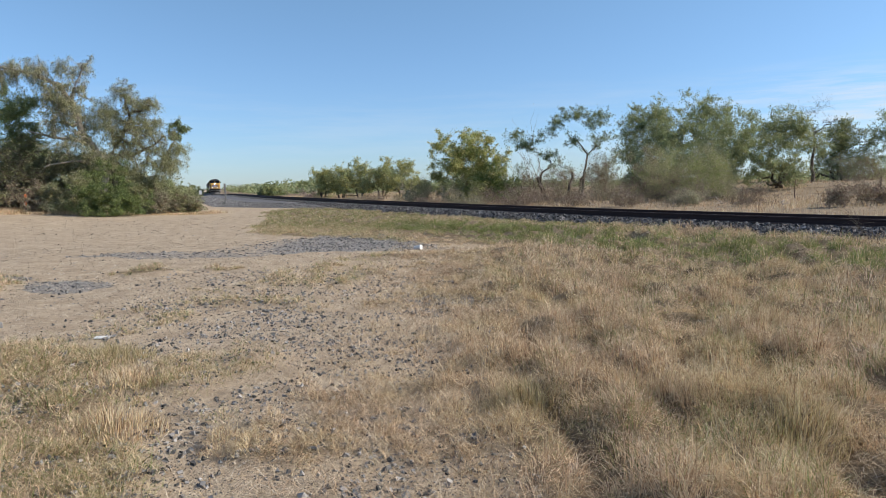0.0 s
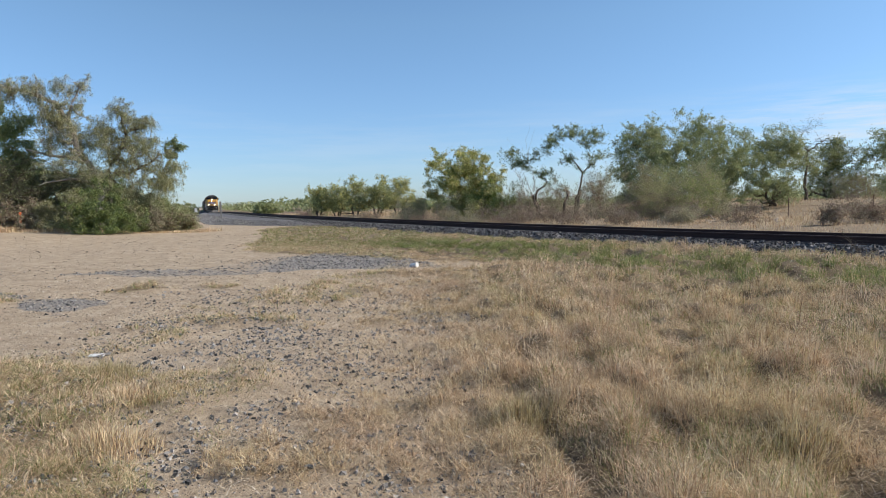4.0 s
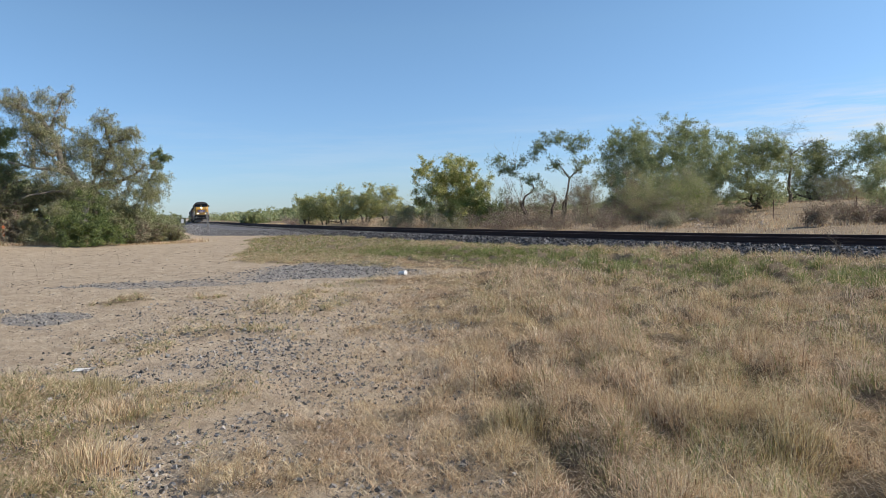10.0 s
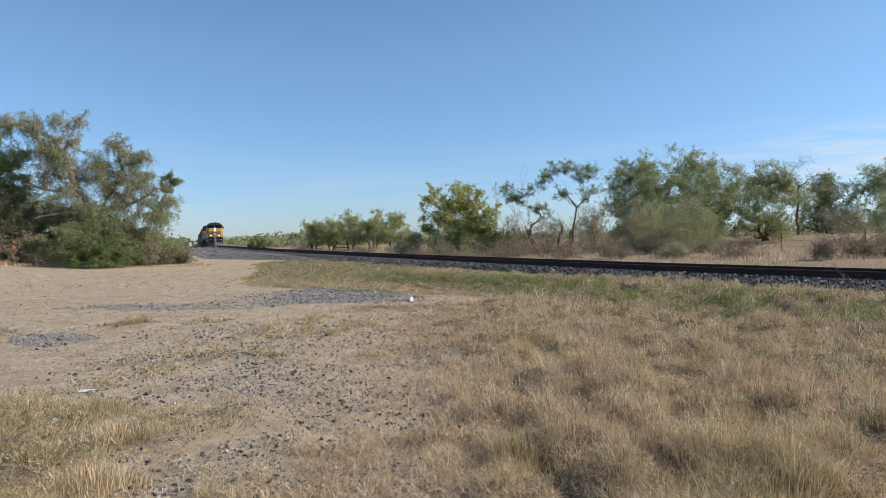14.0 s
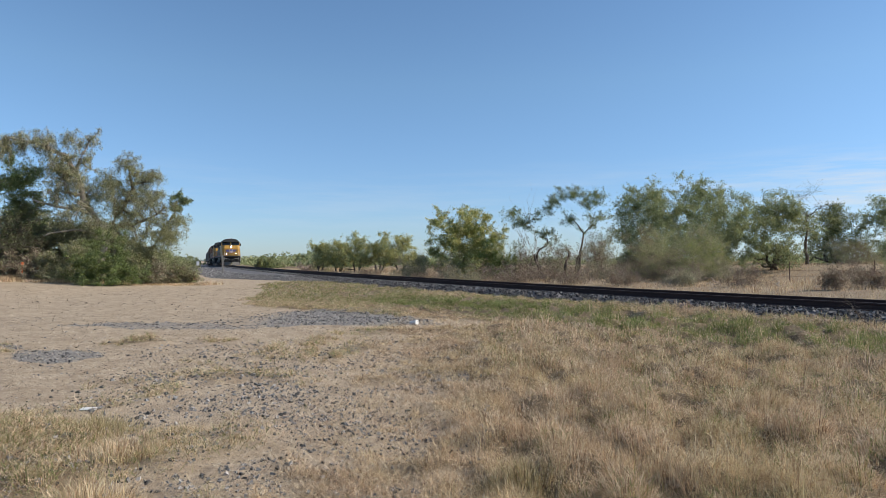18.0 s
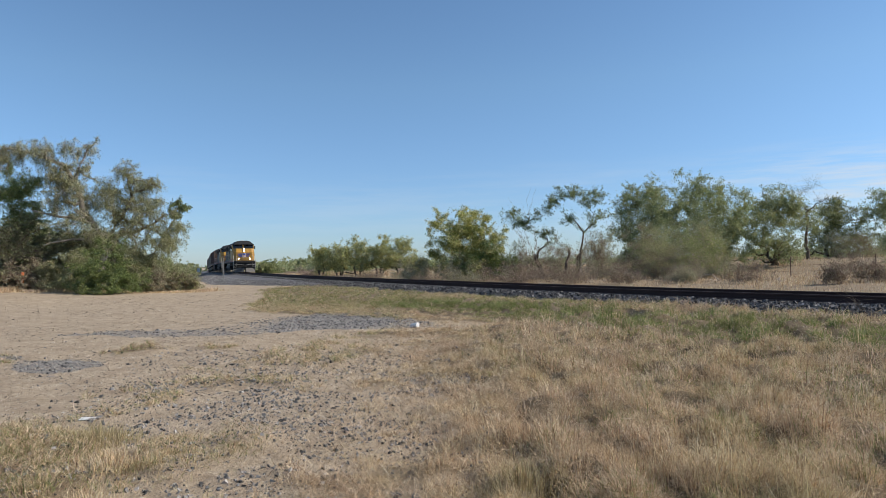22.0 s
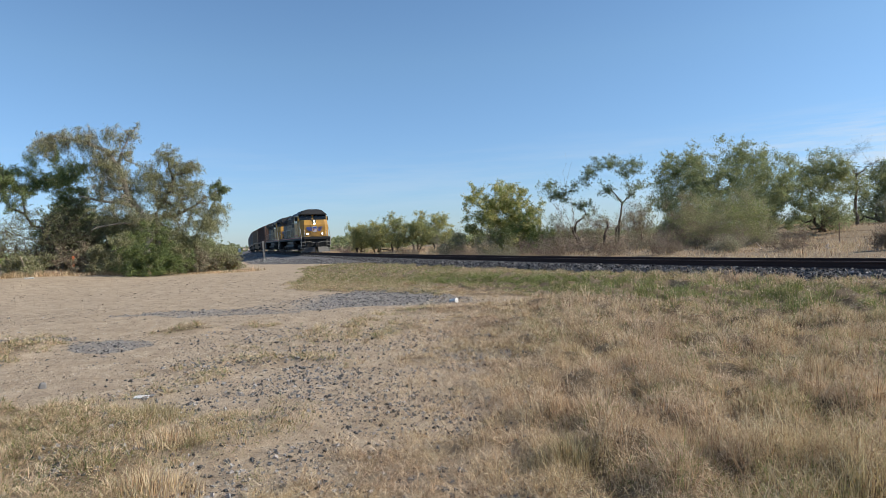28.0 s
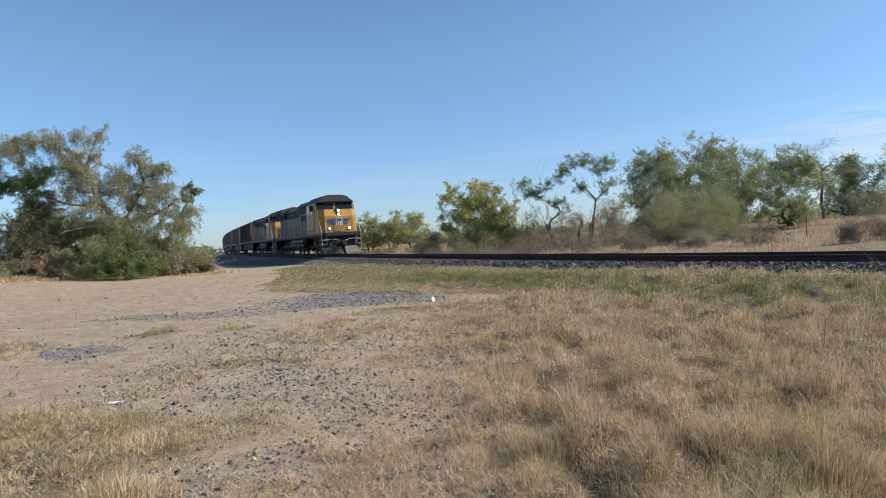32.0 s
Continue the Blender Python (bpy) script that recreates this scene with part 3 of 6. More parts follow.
def plant(name, label, category, x, y, clumps, leaf, count, size, seed, stems=1, girth=0.16, wild=0.5, droop=0.0, spread=0.3, sink=0.0, group="", second=None, share=0.0, fork=0.35, bark=None, reach=6.0, sprays=6, spray=0.8, twig=1.0, rise=0.0, limbs=()):
    """A tree or bush: crooked stems, limbs to each clump of the crown, twigs in each clump, small leaves along the twigs.
    clumps: (sideways, depth, height, radius, height of the radius), sideways across the line of sight from the lot."""
    rng = np.random.default_rng(seed)
    ln = math.hypot(x, y)
    ux, uy = y / ln, -x / ln
    z0 = float(ground_z(np.array([x]), np.array([y]))[0]) - sink
    base = np.array([x, y, z0])
    ob = thing(name, label, category, Matrix.Translation(base), group)
    lines, rad = [], []
    C = np.array([[u * ux + v * x / ln, u * uy + v * y / ln, h] for u, v, h, r, rh in clumps])
    size3 = np.array([[r, r, rh] for u, v, h, r, rh in clumps])
    top = C.mean(0)
    N, NR = [], []
    for k in range(stems):
        a = 2 * math.pi * (k + rng.random()) / stems
        foot = np.array([math.cos(a), math.sin(a), 0]) * spread * (stems > 1) - np.array([0, 0, 0.15])
        lead = C[k % len(C)] * 0.35 + top * 0.65
        head = np.array([lead[0] * 0.5 + foot[0] * 1.5, lead[1] * 0.5 + foot[1] * 1.5, top[2] * fork])
        p = bent(rng, foot, head, 7, min(wild, 0.6) * 0.6)
        r = np.linspace(girth, girth * 0.72, 7)
        lines.append(p)
        rad.append(r)
        N += list(p[2:])
        NR += list(r[2:])
    for r0, r1, *line in limbs:
        q = np.array([[u * ux + v * x / ln, u * uy + v * y / ln, h] for u, v, h in line])
        p = np.concatenate([bent(rng, a, b, 5, 0.25)[:-1] for a, b in zip(q, q[1:])] + [q[-1:]])
        r = np.linspace(r0, r1, len(p))
        lines.append(p)
        rad.append(r)
        N += list(p[2:])
        NR += list(r[2:])
    # points that the limbs reach for, spread through the crown, nearest first
    n = int(np.clip(reach * size3[:, 0].sum(), 22, 160))
    pick = rng.choice(len(C), n, p=size3[:, 0] ** 2 / (size3[:, 0] ** 2).sum())
    q = rng.normal(0, 1, (n, 3))
    q *= rng.random((n, 1)) ** 0.42 / np.linalg.norm(q, axis=1, keepdims=True)
    A = np.concatenate([C, C[pick] + q * size3[pick] * 1.3])
    A[:, 2] = np.maximum(A[:, 2], 0.15)
    A = A[np.argsort(np.linalg.norm(A - np.array(N).mean(0), axis=1))]
    ends, girths = [], []
    for e in A:
        M = np.array(N)
        d = np.linalg.norm(M - e, axis=1) + 0.5 * np.maximum(0, M[:, 2] - e[2]) * (1 - droop)
        i = int(np.argmin(d))
        p = bent(rng, M[i], e, 5, min(wild, 0.55), 0.05)
        r0 = min(NR[i] * 0.8, 0.016 + 0.02 * np.linalg.norm(e - M[i]) + 0.5 * NR[i])
        r = np.linspace(r0, max(0.006, r0 * 0.6), 5)
        lines.append(p)
        rad.append(r)
        N += list(p[1:])
        NR += list(r[1:])
        ends.append(p)
        girths.append(r0)
    ends, girths = np.array(ends), np.repeat(girths, sprays)
    K = len(ends) * sprays
    w0 = np.repeat(ends, sprays, 0)[np.arange(K), rng.integers(2, 5, K)]
    q = rng.normal(0, 1, (K, 3))
    q[:, 2] = q[:, 2] * 0.7 + 0.25 - droop * 0.5 + rise
    q *= (rng.uniform(0.35, 1.0, K) * spray / np.linalg.norm(q, axis=1))[:, None]
    w = many_bent(rng, w0, w0 + q, 4 if droop else 2, 0.5)
    if droop:
        fall = np.stack([q[:, 0] * 0.3, q[:, 1] * 0.3, np.full(K, -0.8)], 1) * (droop * rng.uniform(0.2, 1.1, K))[:, None]
        w = np.concatenate([w, w[:, -1:] + np.linspace(0.3, 1, 3)[None, :, None] * fall[:, None]], 1)
    L = w.shape[1]
    thin = np.linspace(np.minimum(0.012, girths * 0.5), np.full(K, 0.004), L).T * twig
    V, F = tubes(lines, rad, 6)
    V2, F2 = many_tubes(w, thin, 3)
    V, F = np.concatenate([V, V2]), np.concatenate([F, F2 + len(V)])
    part("trunk", mesh_of("trunk", V, F, bark or M_BARK, True), None, ob)
    if count:
        per = max(1, int(1.95 * count) // K)
        g = rng.random((K, per)) ** 0.8 * (L - 1)
        i = np.minimum(g.astype(int), L - 2)
        row = np.arange(K)[:, None]
        P = w[row, i] + (w[row, i + 1] - w[row, i]) * (g - i)[..., None]
        P = P.reshape(-1, 3) + rng.normal(0, 0.045 + 0.05 * spray, (K * per, 3))
        P = P[P[:, 2] > 0.05]
        pick = rng.random(len(P)) < share
        part("crown", leaf_mesh("crown", rng, P[~pick], size, LEAF[leaf], droop), None, ob)
        if share:
            part("crown", leaf_mesh("crown", rng, P[pick], size, LEAF[second], droop), None, ob)
    return ob


def dome(seed, n, width, height, low, depth=None, r=0.2):
    """Clumps spread evenly under a domed crown, with a few inside it."""
    rng = np.random.default_rng(seed)
    depth = depth or width * 0.75
    out = []
    for k in range(n):
        t = (k + 0.5) / n
        a = 2.39996 * k + rng.normal(0, 0.35)
        f = math.sqrt(max(0.03, 1 - t * t)) * rng.uniform(0.72, 1.0) * (1.0 if k % 4 else 0.45)
        rad = r * width * rng.uniform(0.75, 1.2)
        h = low + (height - low) * (0.1 + 0.82 * t) - rad * 0.5
        out.append((math.cos(a) * f * (width / 2 - rad * 0.6), math.sin(a) * f * (depth / 2 - rad * 0.6), max(0.3, h + rng.normal(0, 0.25)), rad, rad * 0.8))
    return out


# group on the lot's side
plant("mesquite_tree", "tall mesquite with pale limbs and drooping dry grey-green twigs", "tree", -22.7, 41.4,
      [(-5.7, 0, 8.1, 0.7, 0.5), (-4.4, 0.1, 8.5, 0.8, 0.45), (-3.0, 0, 8.7, 0.7, 0.45), (-1.9, 0, 9.0, 0.7, 0.4), (-0.8, 0, 8.9, 0.6, 0.45), (-1.2, 0.2, 7.8, 0.7, 0.7), (-2.3, 0.2, 7.3, 0.8, 0.7), (-1.5, -0.2, 6.3, 0.9, 0.8), (-2.6, 0.2, 5.6, 0.9, 0.9), (-0.8, 0.2, 5.0, 0.9, 0.8), (-2.0, -0.2, 4.0, 1.1, 0.9), (-0.4, -0.3, 3.2, 1.0, 0.8)],
      "grey", 22000, 0.075, 11, stems=0, droop=0.75, second="olive", share=0.45, reach=12.0, bark=M_PALEBARK, twig=1.3,
      limbs=[(0.24, 0.15, (0, 0, -0.2), (0.05, 0, 1.8), (-0.1, 0, 3.5), (-1.0, 0, 4.9), (-1.5, 0, 6.8), (-2.1, 0, 7.9)), (0.13, 0.05, (-2.1, 0, 7.9), (-3.4, 0, 8.4), (-4.9, 0, 8.7), (-6.0, 0, 8.3)), (0.1, 0.04, (-1.5, 0, 6.8), (-1.2, 0, 8.0), (-0.8, 0, 8.9)), (0.12, 0.05, (-0.6, 0, 4.2), (-2.2, 0.1, 4.6), (-3.8, 0.2, 5.0)), (0.11, 0.04, (-0.1, 0, 3.0), (-1.6, -0.3, 3.2), (-3.2, -0.3, 2.8))])
plant("mesquite_tree", "wide mesquite with drooping dry olive foliage", "tree", -22.3, 41.8,
      [(0.9, 0, 7.5, 0.6, 0.5), (1.7, 0, 7.0, 0.6, 0.5), (2.3, 0.1, 6.7, 0.6, 0.45), (0.2, 0.2, 6.2, 0.9, 0.7), (-0.5, 0.2, 6.3, 0.7, 0.6), (-0.2, 0.2, 5.3, 0.9, 0.8), (1.3, 0.1, 5.8, 0.9, 0.7), (2.5, 0.2, 5.6, 0.8, 0.7), (3.5, 0, 5.0, 0.7, 0.7), (3.7, 0, 3.9, 0.6, 0.8), (2.5, -0.4, 4.2, 0.9, 0.9), (0.9, -0.4, 4.4, 1.0, 0.9), (3.5, 0.2, 3.0, 0.6, 0.6), (2.3, -0.3, 3.0, 1.0, 0.8), (0.4, -0.3, 3.0, 0.9, 0.8)],
      "olive", 31000, 0.07, 12, stems=0, droop=0.6, second="grey", share=0.5, reach=11.0, twig=1.2,
      limbs=[(0.22, 0.14, (0, 0, -0.2), (0.1, 0, 1.8), (0.0, 0, 3.4)), (0.15, 0.06, (0.0, 0, 3.3), (0.9, 0, 5.2), (1.3, 0, 6.3), (2.3, 0, 6.8)), (0.09, 0.04, (1.3, 0, 5.9), (1.0, 0, 6.8), (0.9, 0, 7.5)), (0.13, 0.05, (0.0, 0, 3.4), (1.3, -0.2, 3.6), (2.4, -0.2, 4.2), (3.1, 0, 4.8))])
plant("mesquite_tree", "slim green mesquite behind the wide one", "tree", -21.1, 44.6, [(1.7, 0, 5.9, 0.35, 0.4), (2.2, 0, 5.6, 0.35, 0.35), (1.5, 0, 5.2, 0.4, 0.4)], "green", 1500, 0.11, 18, stems=0, second="dark", share=0.4, spray=0.45, limbs=[(0.1, 0.04, (0, 0, -0.2), (0.2, 0, 2.4), (1.3, 0, 4.4), (1.9, 0, 5.5))])
plant("mesquite_tree", "dark green mesquite with bare crooked lower limbs", "tree", -28.2, 40.2,
      [(-0.9, 0, 7.0, 0.9, 0.6), (0.2, 0.3, 7.3, 0.9, 0.6), (1.2, 0, 6.6, 0.9, 0.7), (0.4, 0.2, 6.0, 1.0, 0.6), (-1.4, 0.5, 5.6, 1.0, 0.7), (0.6, -0.3, 4.9, 1.0, 0.7), (-2.4, 0, 4.6, 0.9, 0.6), (1.6, 0, 4.2, 0.8, 0.6)],
      "green", 17000, 0.09, 13, stems=3, girth=0.17, wild=0.8, second="bright", share=0.3, reach=8.0, spray=1.0)
plant("mesquite_tree", "leaning mesquite with a round green top and bare limbs", "tree", -30.9, 37.6,
      [(-0.4, 0, 6.4, 1.1, 0.7), (0.8, 0.2, 5.6, 0.9, 0.6), (-0.9, 0.4, 5.2, 0.9, 0.5)],
      "green", 8000, 0.12, 14, stems=3, girth=0.15, wild=0.9, second="bright", share=0.3, spray=1.0)
plant("mesquite_tree", "thin dry mesquite with sparse grey twigs", "tree", -32.4, 34.5,
      [(-0.6, 0, 6.2, 1.2, 0.8), (1.2, 0.2, 6.4, 0.9, 0.4), (0.2, 0.3, 4.6, 1.1, 0.9), (-0.8, 0.3, 3.2, 1.3, 1.0)],
      "grey", 2600, 0.11, 15, stems=2, girth=0.14, droop=0.5, bark=M_PALEBARK)
plant("green_bush", "dense dark green bush at the edge of the lot", "bush", -20.2, 37.4, dome(3, 12, 4.2, 2.9, 0.1, r=0.24), "dark", 10000, 0.085, 16, stems=5, girth=0.05, second="bright", share=0.5, spray=0.6, reach=6.0)
plant("green_bush", "broad bright green bush at the edge of the lot", "bush", -28.4, 31.6, dome(4, 14, 6.0, 2.6, 0.1, r=0.2), "bright", 9000, 0.1, 17, stems=6, girth=0.05, second="dark", share=0.5, spray=0.6)
for k, (x, y, w, h, leaf, two) in enumerate([(-20.4, 42.2, 3.2, 2.8, "olive", "grey"), (-19.8, 42.6, 2.4, 1.5, "grey", "olive"), (-22.6, 38.6, 3.4, 2.2, "olive", "grey"), (-25.5, 37.8, 3.4, 1.5, "brown", "grey"), (-27.5, 36.6, 3.0, 1.6, "grey", "olive"), (-30.0, 35.0, 3.4, 1.8, "olive", "brown"), (-23.9, 38.2, 2.6, 1.8, "grey", "olive"), (-23.0, 46.5, 4.5, 2.4, "olive", "green"), (-27.0, 46.0, 6.0, 2.6, "olive", "grey"), (-17.8, 42.2, 2.4, 1.0, "olive", "brown"), (-18.6, 43.2, 3.0, 1.7, "olive", "grey"), (-19.0, 40.6, 2.4, 1.1, "grey", "brown")]):
    plant("scrub_bush", "mixed dry and olive scrub under the mesquites", "bush", x, y, dome(30 + k, 10, w, h, 0.05, r=0.22), leaf, 4200, 0.09, 40 + k, stems=6, girth=0.03, second=two, share=0.4, group="scrub by the lot", spray=0.55, reach=7.0, bark=M_TWIG)
for k, (x, y, w, h) in enumerate([(-28.6, 62, 5, 2.4), (-33.0, 70.5, 3.8, 1.7), (-39.0, 84.0, 5.0, 1.5), (-43.5, 93.0, 4.0, 1.4), (-36, 78, 7, 2.1), (-44, 96, 7, 2.0), (-54, 112, 8, 2.2), (-34, 60, 7, 3.2)]):
    plant("roadside_tree", "low olive-green tree beside the dirt road", "tree", x, y, dome(60 + k, 12, w, h, 0.2, r=0.2), "olive", 4000, 0.17, 60 + k, stems=4, girth=0.1, second="green", share=0.5, group="trees beside the road")

for k, (x, y, w, h, leaf, two) in enumerate([(-26.3, 47.0, 8.0, 4.0, "olive", "dark"), (-29.6, 44.0, 7.0, 4.6, "green", "dark"), (-35.0, 40.0, 7.5, 4.0, "olive", "green"), (-38.0, 34.5, 7.0, 4.6, "olive", "grey"), (-22.6, 45.6, 5.0, 2.6, "olive", "grey"), (-28.6, 42.6, 5.4, 4.8, "dark", "olive"), (-25.6, 43.6, 4.6, 4.2, "olive", "dark")]):
    plant("mesquite_tree", "dark green mesquite at the back of the grove", "tree", x, y, dome(170 + k, 16, w, h, 0.3, r=0.18), leaf, 11000, 0.145, 170 + k, stems=4, girth=0.14, wild=0.6, second=two, share=0.4, group="grove by the lot", reach=4.0, spray=1.0)

for k, (x, y, w, h) in enumerate([(-27.2, 39.6, 5.4, 4.6), (-29.6, 38.6, 4.6, 4.4), (-25.2, 41.0, 4.6, 4.4)]):
    plant("dead_mesquite", "leafless tangle of dark crooked limbs among the mesquites", "tree", x, y, dome(210 + k, 14, w, h, 0.8, r=0.18), "olive", 2500, 0.08, 210 + k, stems=5, girth=0.16, wild=0.9, fork=0.3, spread=0.5, reach=9.0, sprays=7, spray=0.9, twig=2.2, group="bare limbs by the lot")

# beyond the track
plant("mesquite_tree", "rounded mesquite turning yellow", "tree", 0.6, 52.5, dome(6, 26, 8.6, 6.0, 0.5, r=0.2),
      "yellow", 30000, 0.11, 21, stems=4, girth=0.1, second="bright", share=0.38, reach=6.0, spray=0.9, sprays=7)
plant("green_bush", "bright green bush below the yellow mesquite", "bush", 2.6, 50.5, dome(5, 10, 4.6, 3.3, 0.1, r=0.22), "bright", 7500, 0.11, 22, stems=5, girth=0.05, second="green", share=0.3)
plant("mesquite_tree", "crooked forked mesquite with bare limbs and open leaf tufts", "tree", 6.4, 49.6,
      [(-2.2, 0, 5.0, 0.75, 0.6), (-1.6, 0.2, 4.2, 0.7, 0.5), (-0.5, 0, 4.5, 0.6, 0.5), (0.6, 0, 5.6, 0.7, 0.6), (0.2, 0, 3.4, 0.7, 0.5)],
      "green", 3000, 0.09, 24, stems=2, girth=0.13, wild=0.6, fork=0.4, spread=0.3, reach=9.0, spray=0.7, second="dark", share=0.3)
plant("mesquite_tree", "slender mesquite with dark limbs and open leaf tufts", "tree", 8.6, 49.8,
      [(-0.8, 0, 6.2, 0.8, 0.6), (0.2, 0.2, 6.5, 0.7, 0.5), (1.4, 0, 5.8, 0.8, 0.6), (2.2, 0.2, 6.1, 0.7, 0.5), (1.8, 0, 4.6, 0.8, 0.6), (0.0, 0, 4.4, 0.7, 0.5)],
      "green", 3800, 0.09, 25, stems=3, girth=0.13, wild=0.6, fork=0.38, spread=0.4, reach=9.0, spray=0.7, second="dark", share=0.3)
for k, (x, y, w, h, low, n, leaf, two) in enumerate([(16.1, 56.5, 8.0, 8.4, 1.2, 13, "green", "olive"), (21.4, 57.0, 10.4, 9.0, 1.4, 17, "green", "olive"), (27.4, 57.0, 8.0, 7.6, 1.2, 12, "olive", "green"), (37.1, 66.0, 7.4, 7.6, 1.6, 10, "olive", "dark"), (42.0, 64.0, 7.8, 8.0, 1.4, 10, "green", "olive"), (48.0, 62.0, 8.0, 7.6, 1.4, 10, "green", "olive"),
        (25.0, 66.0, 9.0, 9.0, 1.5, 9, "green", "olive"), (18.6, 64.0, 9.0, 8.8, 1.5, 9, "green", "grey")]):
    plant("mesquite_tree", "tall green mesquite with a ragged crown and dark limbs", "tree", x, y, dome(80 + k, n + 14, w, h - 0.9 * float(bank_z(off_track(x, y), y)), 1.0, r=0.16), leaf, 1150 * n, 0.125, 80 + k, stems=3, girth=0.16, wild=0.6, fork=0.3, reach=4.2, second=two, share=0.4, group="mesquites beyond the track", spray=1.15, sprays=7)
for k, (x, y, w, h, leaf, two) in enumerate([(17.8, 49.0, 5.6, 4.2, "brush", "grey"), (13.6, 48.8, 4.0, 3.8, "brush", "brown"), (15.6, 43.4, 4.6, 3.2, "brush", "bright"), (13.4, 44.4, 4.4, 3.2, "brush", "olive"), (17.4, 46.0, 4.2, 3.4, "brush", "bright"), (10.0, 48.0, 3.4, 3.4, "grey", "brown"), (36.5, 60.0, 4.0, 2.2, "olive", "brown"), (22.4, 34.0, 2.6, 3.2, "green", "olive"), (15.5, 52.0, 5.0, 4.4, "olive", "bright"), (19.5, 53.0, 6.0, 4.8, "olive", "green"), (11.6, 52.5, 4.0, 4.2, "grey", "olive"), (36.0, 62.0, 7.0, 2.4, "olive", "grey"), (4.6, 51.0, 4.0, 2.8, "olive", "dark"), (7.6, 50.6, 4.0, 3.0, "olive", "grey"), (-3.0, 53.0, 3.6, 2.2, "olive", "grey")]):
    plant("brush", "feathery olive brush beyond the track", "bush", x, y, dome(100 + k, 13, w, h, 0.2, r=0.2), leaf, 3000, 0.075, 100 + k, stems=9, girth=0.03, second=two, share=0.5, group="brush beyond the track", fork=0.5, reach=5.5, spray=0.8, bark=M_TWIG, rise=1.1)
plant("dead_mesquite", "leafless dark mesquite among the green ones", "tree", 32.6, 62.0, [(-0.7, 0, 6.4, 0.7, 0.6), (0.4, 0, 6.8, 0.7, 0.5), (0.9, 0, 5.6, 0.6, 0.5), (-0.2, 0, 4.8, 0.6, 0.5)], "grey", 0, 0.1, 77, stems=1, girth=0.17, fork=0.4, reach=12.0, sprays=9, spray=1.0)
THICKETS = [(-0.8, 49.5, 4.4, 2.1), (2.0, 45.5, 4.2, 1.6), (4.4, 44.0, 4.4, 2.1), (7.2, 44.0, 5.0, 2.9), (9.4, 45.5, 4.6, 2.7), (11.6, 44.5, 4.2, 2.2), (14.0, 44.0, 4.4, 1.8), (5.6, 47.5, 4.4, 2.4), (16.8, 43.0, 3.6, 1.3), (18.4, 30.0, 2.0, 0.7), (16.4, 29.2, 1.2, 1.0), (20.5, 30.5, 2.4, 0.8), (-4.2, 55.5, 4.0, 1.6), (27.5, 46.0, 4.0, 0.6), (-7.6, 57.0, 2.4, 0.7), (-2.4, 47.0, 3.0, 0.9), (0.6, 43.4, 3.0, 0.9), (3.6, 40.6, 3.2, 0.8), (6.6, 39.8, 3.2, 0.9), (9.6, 38.4, 3.0, 0.7), (12.4, 36.6, 3.0, 0.6), (15.0, 34.5, 3.0, 0.6), (13.5, 39.8, 3.2, 0.9), (21.6, 31.4, 2.6, 0.7)]
for k, (x, y, w, h) in enumerate(THICKETS):
    plant("dry_thicket", "leafless brown thicket of fine stems beside the track", "bush", x, y, dome(120 + k, 9, w, h, 0.05, r=0.24), "brown" if k % 4 else "grey", 2200, 0.055, 120 + k, stems=11, girth=0.02, wild=0.9, second="grey", share=0.2, group="dry thickets", fork=0.4, bark=M_TWIG, reach=5.0, sprays=5, spray=0.6, rise=0.5, twig=1.2)
for k, (x, y, w, h, leaf) in enumerate([(-17.6, 84.0, 5.0, 4.2, "yellow"), (-12.2, 80.0, 7.2, 5.2, "yellow"), (-6.6, 76.0, 5.4, 4.4, "yellow"), (-15.0, 82.5, 5.0, 4.4, "yellow"), (-9.4, 78.0, 5.6, 4.6, "yellow"), (-37.5, 128.0, 7.5, 2.2, "green"), (-28.0, 132.0, 5.0, 1.6, "olive"), (-24.0, 140.0, 8.0, 2.6, "green"), (-44.0, 190.0, 12.0, 4.0, "green"), (-20.0, 190.0, 14.0, 3.4, "green"), (-62.0, 240.0, 16.0, 4.4, "green"), (-100.0, 240.0, 18.0, 5.0, "green")]):
    near = y < 100
    plant("low_tree", "low spreading tree far beyond the track", "tree", x, y, dome(140 + k, 14, w, h, 1.0 if near else 0.2, r=0.19), leaf, 8500 if near else 8000, 0.11 if near else 0.28, 140 + k, stems=3, girth=0.13, second="green" if leaf != "green" else "olive", share=0.5, group="low trees", reach=5.0 if near else 3.0, sprays=6 if near else 5, spray=0.9 if near else 1.0)


